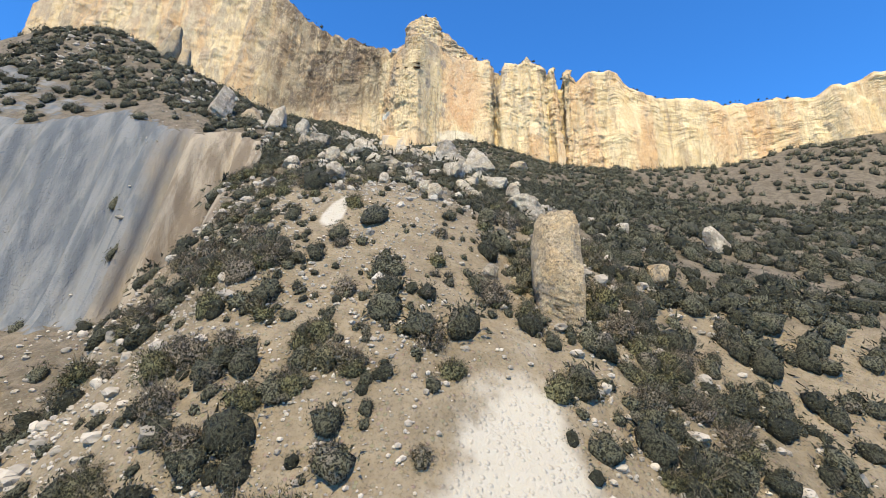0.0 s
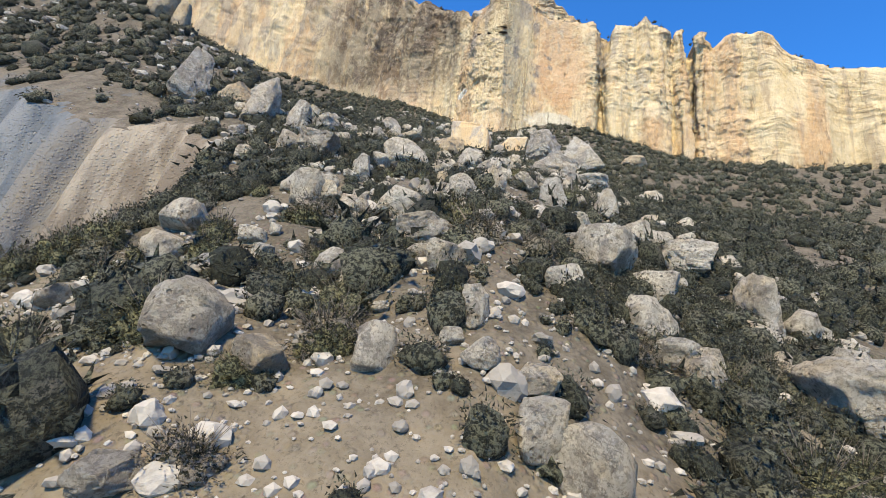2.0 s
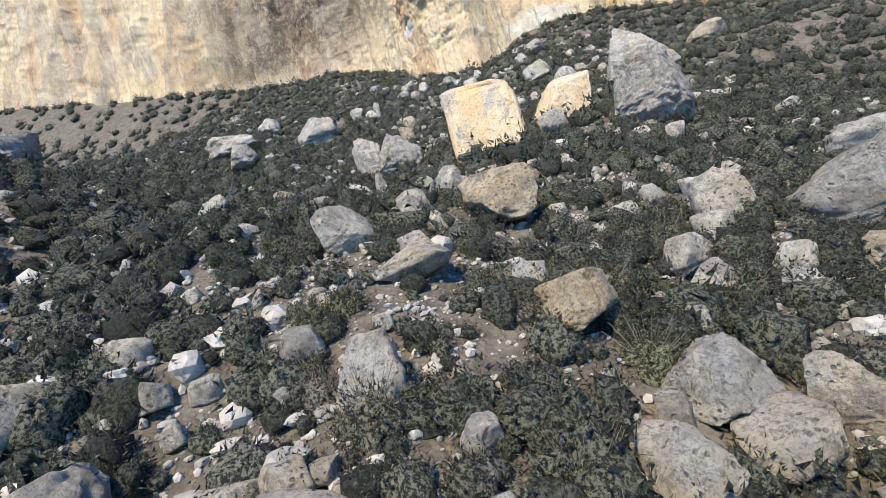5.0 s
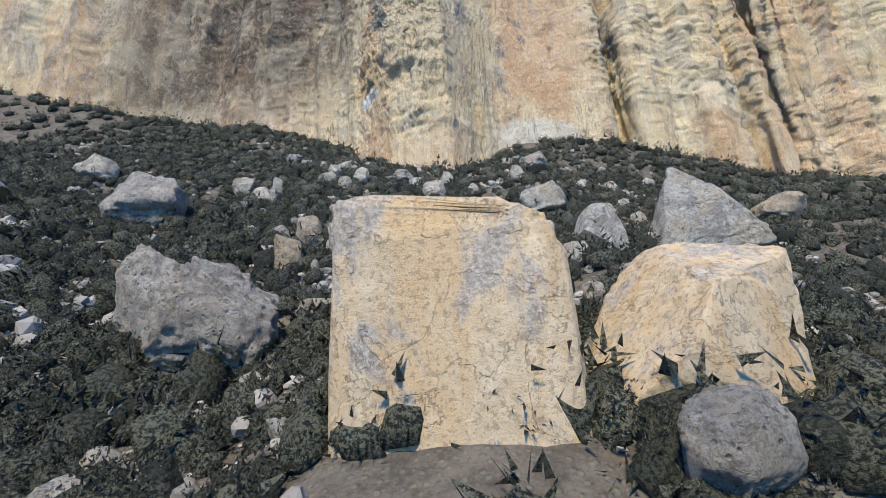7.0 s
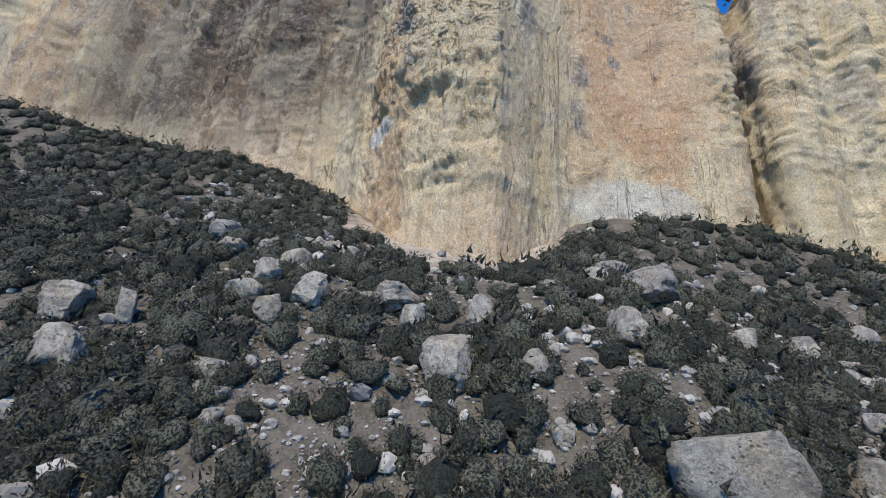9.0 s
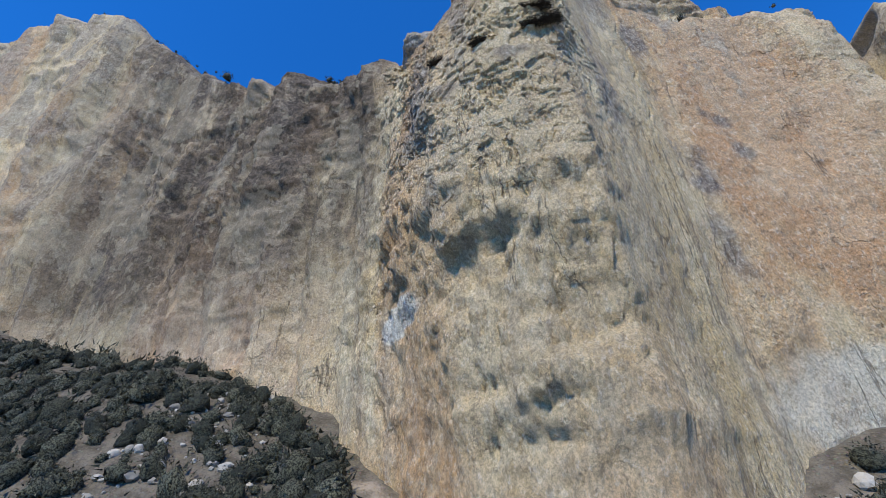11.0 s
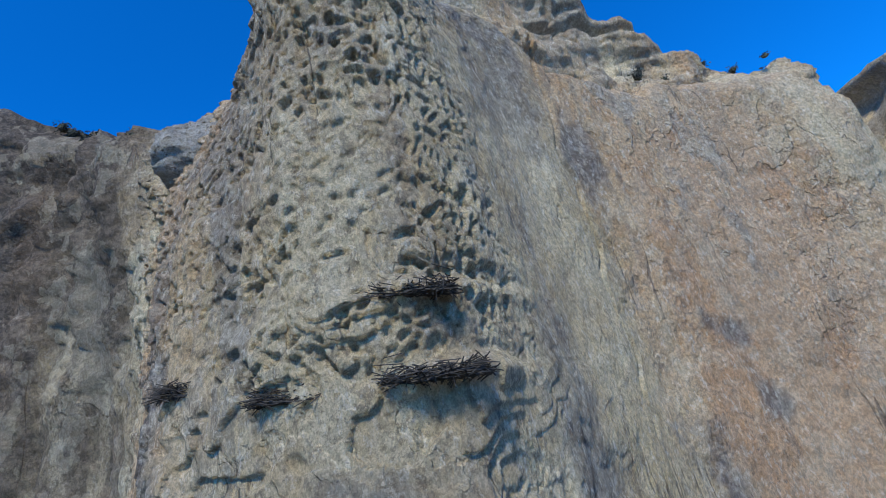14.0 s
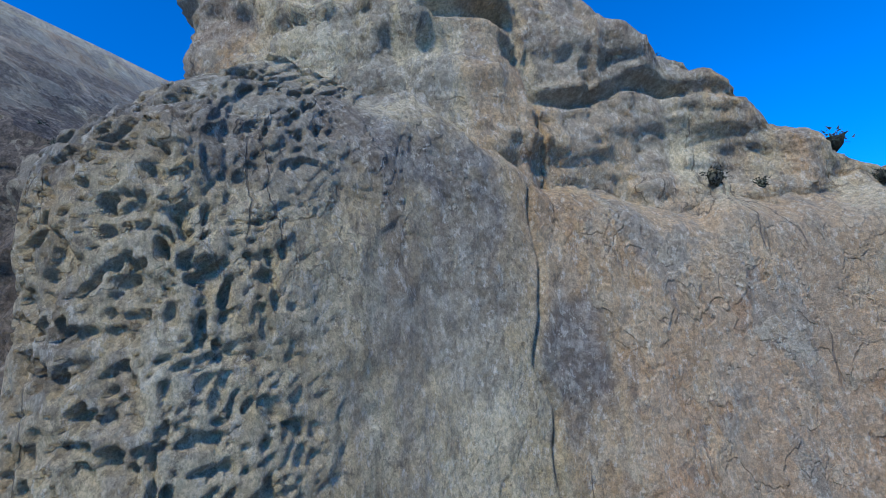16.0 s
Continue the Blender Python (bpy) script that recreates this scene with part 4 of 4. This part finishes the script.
boulder(rock_mesh("boulder", 116, TAN_ROCK, 5, 0.42, 10, 0.7, 0.0, 0.08), 14.4, 80.6, 3.4, 2.4, 1.9, 12, 0, 4, 0.15, "banded tan sandstone boulder at the top of the slope")
pinnacle = rock_mesh("rock_pinnacle", 117, TAN_ROCK, 6, 0.34, 8, 0.7, 0.12)
ob = boulder(pinnacle, 12.15, 19.5, 1.55, 1.5, 3.9, 10, 0, 3, 0.12, "upright ochre rock pinnacle standing on the spur")
ob.name = "rock_pinnacle"
for k, (x, y, w, d, h, lean) in enumerate(((-25.4, 43.9, 1.9, 1.8, 4.6, 10), (-23.6, 44.4, 1.2, 1.3, 2.8, 4))):
    ob = boulder(rock_mesh("rock_spire", 121 + k, TAN_ROCK, 4, 0.45, 8, 0.7, 0.45), x, y, w, d, h, 15 * k, 0, lean, 0.12, "slender ochre rock spire on the hill shoulder")
    ob.name = "rock_spire"
# leaning blocks along the brink of the gully
for k, (x, y, w, d, h, lean, mat) in enumerate(((-5.0, 36.1, 1.3, 1.1, 2.0, 4, PALE_ROCK), (-7.7, 36.7, 1.5, 1.3, 3.0, 12, GREY_ROCK), (-13.4, 37.4, 1.8, 1.5, 3.4, 14, GREY_ROCK), (-10.8, 38.4, 1.9, 1.4, 1.6, 20, TAN_ROCK))):
    boulder(rock_mesh("boulder", 141 + k, mat, 5, 0.5, 12, 0.8, 0.35), x, y, w, d, h, 25 * k, 0, lean, 0.12, "upright weathered block leaning on the gully brink")


def scree_blocks(count, seed):
    """Knee-high stones past counting, one mesh."""
    rng = np.random.default_rng(seed)
    kinds = [rock_mesh("scree", 61 + k, PALE_ROCK, 3, (0.5, 0.62, 0.42)[k % 3], 12, 1.0) for k in range(9)]
    faces = SPHERES[3][1]
    verts, tris, n = [], [], 0
    while len(verts) < count:
        y = rng.uniform(24, 84) if len(verts) % 3 else rng.uniform(26, 52)
        x = float(spine(y)) + rng.uniform(-14, 8)
        if -5.5 < x < 3 and 55 < y < 63 or ground(x, y - 1.0) < ground(x, y) - 2:
            continue
        me = kinds[len(verts) % 9]
        v = np.empty(len(me.vertices) * 3)
        me.vertices.foreach_get("co", v)
        w = 0.3 * (1.15 / 0.3) ** (rng.uniform() ** 1.4)
        m = np.array((pose(x, y, float(ground(x, y)) - 0.15 * w, rng.uniform(-15, 15), rng.uniform(-15, 15), rng.uniform(0, 360)) @ Matrix.Diagonal((w, w * rng.uniform(0.7, 1.1), w * rng.uniform(0.6, 1.0), 1))))
        verts.append(v.reshape(-1, 3) @ m[:3, :3].T + m[:3, 3])
        tris.append(faces + n)
        n += len(verts[-1])
    for me in kinds:
        bpy.data.meshes.remove(me)
    return tagged(new("scree_blocks", mesh_of("scree_blocks", np.concatenate(verts), np.concatenate(tris), PALE_ROCK)), "pale knee-high limestone blocks scattered over the scree", "stones", kind="stuff")


scree_blocks(560, 55)


# ---- loose stones ----
def scatter(count, seed, x0, x1, y0, y1, keep):
    rng = np.random.default_rng(seed)
    out = np.zeros((0, 2))
    while len(out) < count:
        p = np.stack([rng.uniform(x0, x1, 4 * count), rng.uniform(y0, y1, 4 * count)], 1)
        p[:, 0] += spine(p[:, 1])
        out = np.concatenate([out, p[rng.uniform(size=len(p)) < keep(p[:, 0], p[:, 1])]])
    return out[:count], rng


def bare(x, y):
    """Where nothing grows: clay slides, the gully wall, beyond the cliff's foot."""
    clay = np.exp(-((x - 10.9) / 1.9) ** 4 - ((y - 12.5) / 5.0) ** 4) + np.exp(-((x - 4.1) / 0.6) ** 2 - ((y - 21.3) / 1.6) ** 2)
    wall = 0.9 * smooth(1.4, 2.2, ground(x, y + 0.5, 0) - ground(x, y - 0.5, 0)) * smooth(40, 37, y)
    cliff_foot = smooth(-1.6, -0.4, y - np.interp(x, FACE_X, FACE_Y))
    tower_foot = np.exp(-((x + 9) / 4) ** 2 - ((y - 86) / 2.4) ** 2) * 1.4
    block_front = 1.3 * np.exp(-((x + 2.6) / 2.6) ** 4 - ((y - 58.1) / 1.0) ** 4)
    return np.clip(clay * 1.3 + wall + cliff_foot + tower_foot + block_front, 0, 1)


def stone_field(name, count, seed, box, sizes, level, label):
    pts, rng = scatter(count, seed, *box, lambda x, y: np.clip(0.45 + 0.6 * vnoise(x / 5, y / 5, 0 * x, seed), 0.05, 1) * (1 - bare(x, y)))
    v, f = SPHERES[level]
    size = sizes[0] * (sizes[1] / sizes[0]) ** (rng.uniform(size=count) ** 2.2)
    jit = 1 + 0.15 * rng.normal(size=(count, len(v), 1)).clip(-1.2, 1.2)
    shape = np.stack([rng.uniform(0.7, 1.3, count), rng.uniform(0.7, 1.3, count), rng.uniform(0.5, 1.0, count)], 1)
    turn = rng.uniform(0, 6.28, count)
    P = v[None] * jit * shape[:, None] * size[:, None, None] * 0.5
    c, s = np.cos(turn)[:, None], np.sin(turn)[:, None]
    P = np.stack([P[..., 0] * c - P[..., 1] * s, P[..., 0] * s + P[..., 1] * c, P[..., 2]], -1)
    z = ground(pts[:, 0], pts[:, 1])
    P = P + np.stack([pts[:, 0], pts[:, 1], z + size * 0.12], 1)[:, None]
    F = (f[None] + (np.arange(count) * len(v))[:, None, None]).reshape(-1, 3)
    return tagged(new(name, mesh_of(name, P.reshape(-1, 3), F, STONES, True)), label, "stones", kind="stuff")


stone_field("loose_stones", 9500, 5, (-22, 11, 14, 92), (0.10, 0.55), 2, "countless pale limestone stones strewn over the slope")
stone_field("hill_stones", 4200, 7, (-42, -12, 37, 84), (0.16, 0.75), 1, "pale broken stones among the shrubs of the hillside")
stone_field("stone_chips", 26000, 6, (-12, 8, 8, 80), (0.05, 0.20), 1, "small pale stone chips scattered on bare soil")


# ---- shrubs ----
def leaf_cloud(rng, count, size, level, slim=0.22, flat=0.75):
    """A shrub of unit radius: an uneven dense heart, and many small leaf blades on and round it."""
    off = rng.uniform(0, 50)

    def lump(n):
        return 0.66 + 0.26 * vnoise(n[:, 0] * 1.7 + off, n[:, 1] * 1.7, n[:, 2] * 1.7, 7) + 0.16 * vnoise(n[:, 0] * 4.5 + off, n[:, 1] * 4.5, n[:, 2] * 4.5, 8)

    v, f = SPHERES[level]
    heart = v * (lump(v) * 0.80 * (1 + 0.09 * rng.normal(size=len(v))))[:, None]
    heart[:, 2] = np.maximum(heart[:, 2], -0.6)
    n = rng.normal(size=(count, 3))
    n = n / np.linalg.norm(n, axis=1, keepdims=True)
    n[:, 2] = np.where(n[:, 2] < -0.45, -n[:, 2], n[:, 2])
    c = n * (lump(n) * rng.uniform(0.72, 1.22, count))[:, None]
    a = n * 0.8 + rng.normal(size=(count, 3)) * 0.6
    a = a / np.linalg.norm(a, axis=1, keepdims=True)
    b = np.cross(a, rng.normal(size=(count, 3)))
    b = b / np.linalg.norm(b, axis=1, keepdims=True)
    ln = size * rng.uniform(0.5, 1.2, count)[:, None]
    blades = np.stack([c - b * ln * slim, c + a * ln, c + b * ln * slim], 1)
    k = len(heart) + np.arange(count * 3).reshape(-1, 3)
    return np.concatenate([heart, blades.reshape(-1, 3)]) * (1, 1, flat), np.concatenate([f, k])


def shrub_parts(seed, count, size):
    rng = np.random.default_rng(seed)
    verts, tri = leaf_cloud(rng, count, size, 3, 0.16)
    leaves = mesh_of("foliage", verts, tri, LEAVES)
    vs, fs = [], []
    for k in range(30):
        a = rng.uniform(0, 6.28)
        tip = np.array([math.cos(a), math.sin(a), 0]) * rng.uniform(0.2, 0.95) + (0, 0, rng.uniform(0.35, 0.85))
        w = 0.012
        side = np.array([-math.sin(a), math.cos(a), 0]) * w
        i = len(vs)
        vs += [-side, side, np.array([0, 0, 2 * w]), tip - side * 0.3, tip + side * 0.3, tip + (0, 0, w * 0.6)]
        fs += [(i, i + 1, i + 4, i + 3), (i + 1, i + 2, i + 5, i + 4), (i + 2, i, i + 3, i + 5)]
    return leaves, mesh_of("twig_frame", vs, fs, TWIG, True)


SHRUBS = [shrub_parts(200 + k, 1400, (0.11, 0.13, 0.10)[k % 3]) for k in range(8)]
LABELS = ("low rounded grey-green shrub growing on the stony slope", "dry brownish dwarf shrub rooted among pale stones")


def shrub(k, x, y, w, h, turn):
    root = new("shrub")
    z, zx, zy = float(ground(x, y)), float(ground(x + 0.4, y)), float(ground(x, y + 0.4))
    up = Vector(((z - zx) / 0.4, (z - zy) / 0.4, 5.0)).normalized()
    root.matrix_world = Matrix.Translation((x, y, z - 0.02 * h)) @ up.to_track_quat("Z", "Y").to_matrix().to_4x4() @ pose(0, 0, 0, 0, 0, turn) @ Matrix.Diagonal((w / 2, w / 2, h, 1))
    for nm, me in zip(("foliage", "twig_frame"), SHRUBS[k % len(SHRUBS)]):
        ob = new(nm, me)
        ob.parent = root
    return tagged(root, LABELS[k % 2], "shrub", "shrubs on the slope")


def growth(x, y):
    return np.clip(0.5 + 0.7 * vnoise(x / 4, y / 4, 0 * x, 301) + 0.2 * smooth(30, 50, y) + 0.3 * smooth(2, 12, x - spine(y)) + 0.5 * smooth(3, 6, x - spine(y)) * smooth(30, 22, y), 0.2, 1) * (1 - bare(x, y))


for count, seed, box, wide in ((230, 31, (-11, 8, 9, 31), (0.5, 1.15)), (70, 32, (-9, 4, 31, 48), (0.5, 1.1))):
    pts, rng = scatter(count, seed, *box, growth)
    for k, (x, y) in enumerate(pts):
        w = 1.4 * rng.uniform(*wide)
        shrub(k, x, y, w, 0.78 * w * rng.uniform(0.7, 1.0), rng.uniform(0, 360))


def outer_growth(x, y):
    """As growth, but outside the strip by the spur whose shrubs stand one by one."""
    u = x - spine(y)
    strip = (u > -9.5) & (u < 6.5) & (y < 33)
    return np.clip(growth(x, y) + (0.25 * smooth(50, 60, y) + 0.4 * smooth(5, 9, x - spine(y)) + 0.4 * smooth(78, 85, y)) * (1 - bare(x, y)), 0, 1) * np.where(strip, 0.6, 1.0)


def shrub_field(name, count, seed, box, sizes, leaves, label, where=outer_growth):
    pts, rng = scatter(count, seed, *box, where)
    size = rng.uniform(*sizes, count)
    z = ground(pts[:, 0], pts[:, 1])
    clouds = [leaf_cloud(rng, leaves, 0.15 * (260 / leaves) ** 0.4, 2 if leaves > 60 else 1, 0.2) for k in range(12)]
    spots = [(*pts[k], z[k] + 0.10 * size[k], size[k], rng.uniform(1.1, 1.6)) for k in range(count)]
    return tagged(planted(name, clouds, spots, rng), label, "shrubs", kind="stuff")


def planted(name, clouds, spots, rng, lie=1.0):
    """Many shrubs in one mesh: x, y, z, width and relative height of each."""
    verts, faces, n = [], [], 0
    px, py = np.array(spots)[:, 0], np.array(spots)[:, 1]
    slope = 0.3 * np.stack([ground(px + 0.3, py) - ground(px - 0.3, py), ground(px, py + 0.3) - ground(px, py - 0.3)], 1) / 0.6 * lie
    slope = slope.clip(-1.6, 1.6)
    for k, (x, y, z, w, tall) in enumerate(spots):
        v, f = clouds[k % len(clouds)]
        a = rng.uniform(0, 6.28)
        c, s = math.cos(a), math.sin(a)
        v = v * (w / 2 * np.array((1, 1, tall)))
        dx, dy = v[:, 0] * c - v[:, 1] * s, v[:, 0] * s + v[:, 1] * c
        verts.append(np.stack([dx + x, dy + y, v[:, 2] + z + slope[k][0] * dx + slope[k][1] * dy], -1))
        faces.append(f + n)
        n += len(v)
    return new(name, mesh_of(name, np.concatenate(verts), np.concatenate(faces), FAR_LEAVES))


shrub_field("slope_shrubs", 2700, 41, (-18, 11, 10, 90), (0.45, 1.3), 240, "dense low shrubs covering the stony slope")
shrub_field("brush", 900, 46, (-11, 7, 26, 50), (0.5, 1.3), 240, "grey-green brush crowding between the boulders", lambda x, y: np.clip(0.35 + 0.9 * vnoise(x / 3, y / 3, 0 * x, 302), 0.03, 1) * (1 - bare(x, y)))
shrub_field("outer_shrubs", 5600, 43, (-42, 34, 2, 92), (0.6, 1.7), 90, "dark low shrubs on the outer slope")
shrub_field("upper_shrubs", 1400, 45, (-34, 20, 60, 91), (0.45, 1.6), 150, "dense dark shrubs below the cliff foot", lambda x, y: 1 - bare(x, y))
shrub_field("west_shrubs", 2600, 47, (-46, -12, 36, 80), (0.5, 1.5), 90, "dark shrubs on the western hillside", lambda x, y: 1 - bare(x, y))
shrub_field("far_shrubs", 5000, 42, (-110, 130, 20, 94), (1.0, 2.4), 36, "distant dark shrubs on the side slopes")
shrub_field("low_scrub", 1500, 44, (-11, 8, 8, 46), (0.25, 0.6), 150, "small dry tufts between the shrubs of the spur", growth)


def rim_shrubs():
    """Small bushes along the brow of the cliff."""
    rng = np.random.default_rng(77)
    clouds = [leaf_cloud(rng, 70, 0.28, 1, 0.25) for k in range(6)]
    spots = []
    for k in range(170):
        upper = k % 8 == 0
        x = rng.uniform(-8.5, 10) if upper else rng.uniform(-60, 70)
        if -14 < x < 1 and not upper:
            continue
        y = np.interp(x, UPPER_X, UPPER_Y) + rng.uniform(0.6, 2.0) if upper else np.interp(x, FACE_X, FACE_Y) + rng.uniform(0.5, 3.0)
        z = np.interp(x, UPPER_X, UPPER_Z) if upper else np.interp(x, RIM_X, RIM_Z)
        spots.append((x, y, z + 0.1, rng.uniform(0.3, 0.9) * (1 + 0.6 * (rng.uniform() > 0.85)), 1.3))
    return tagged(planted("rim_shrubs", clouds, spots, rng, 0.0), "small dark bushes along the cliff brow", "shrubs", kind="stuff")


rim_shrubs()

# an outcrop on the tower's shoulder
ob = boulder(rock_mesh("rock_outcrop", 131, GREY_ROCK, 5, 0.6, 6, 1.0), -11.2, 88.4, 2.6, 3.0, 2.6, 20, 0, 10, 0.0, "rounded grey rock outcrop on the tower shoulder", 87.9)
ob.name = "rock_outcrop"


# ---- twig piles on the tower's ledges ----
def twig_heap(x, y, z, length, seed):
    rng = np.random.default_rng(seed)
    vs, fs = [], []
    for k in range(420):
        c = np.array([rng.uniform(-0.55, 0.55) * length, rng.normal(0, 0.10), abs(rng.normal(0, 0.09))])
        d = rng.normal(size=3) * (1, 0.6, 0.22)
        d = d / np.linalg.norm(d) * rng.uniform(0.08, 0.2)
        side = np.cross(d, (0.3, 0.2, 1.0))
        side = side / (np.linalg.norm(side) + 1e-6) * 0.008
        up = np.array([0, 0, 0.012])
        i = len(vs)
        vs += [c - d - side, c - d + side, c - d + up, c + d - side, c + d + side, c + d + up]
        fs += [(i, i + 1, i + 4, i + 3), (i + 1, i + 2, i + 5, i + 4), (i + 2, i, i + 3, i + 5)]
    ob = new("nest", mesh_of("nest", vs, fs, DARK_TWIG, True))
    ob.matrix_world = pose(x, y + 0.22, z, 0, 7, 0)
    return tagged(ob, "dark nest of dry twigs heaped on a rock ledge", "nest", "nests on the ledges")


for x, y, z, length, seed in ((-5.4, 83.05, 82.1, 1.0, 1), (-5.3, 82.95, 80.95, 1.2, 4), (-7.3, 83.25, 81.15, 1.0, 2), (-9.35, 84.0, 81.75, 0.55, 3)):
    twig_heap(x, y, z, length, seed)
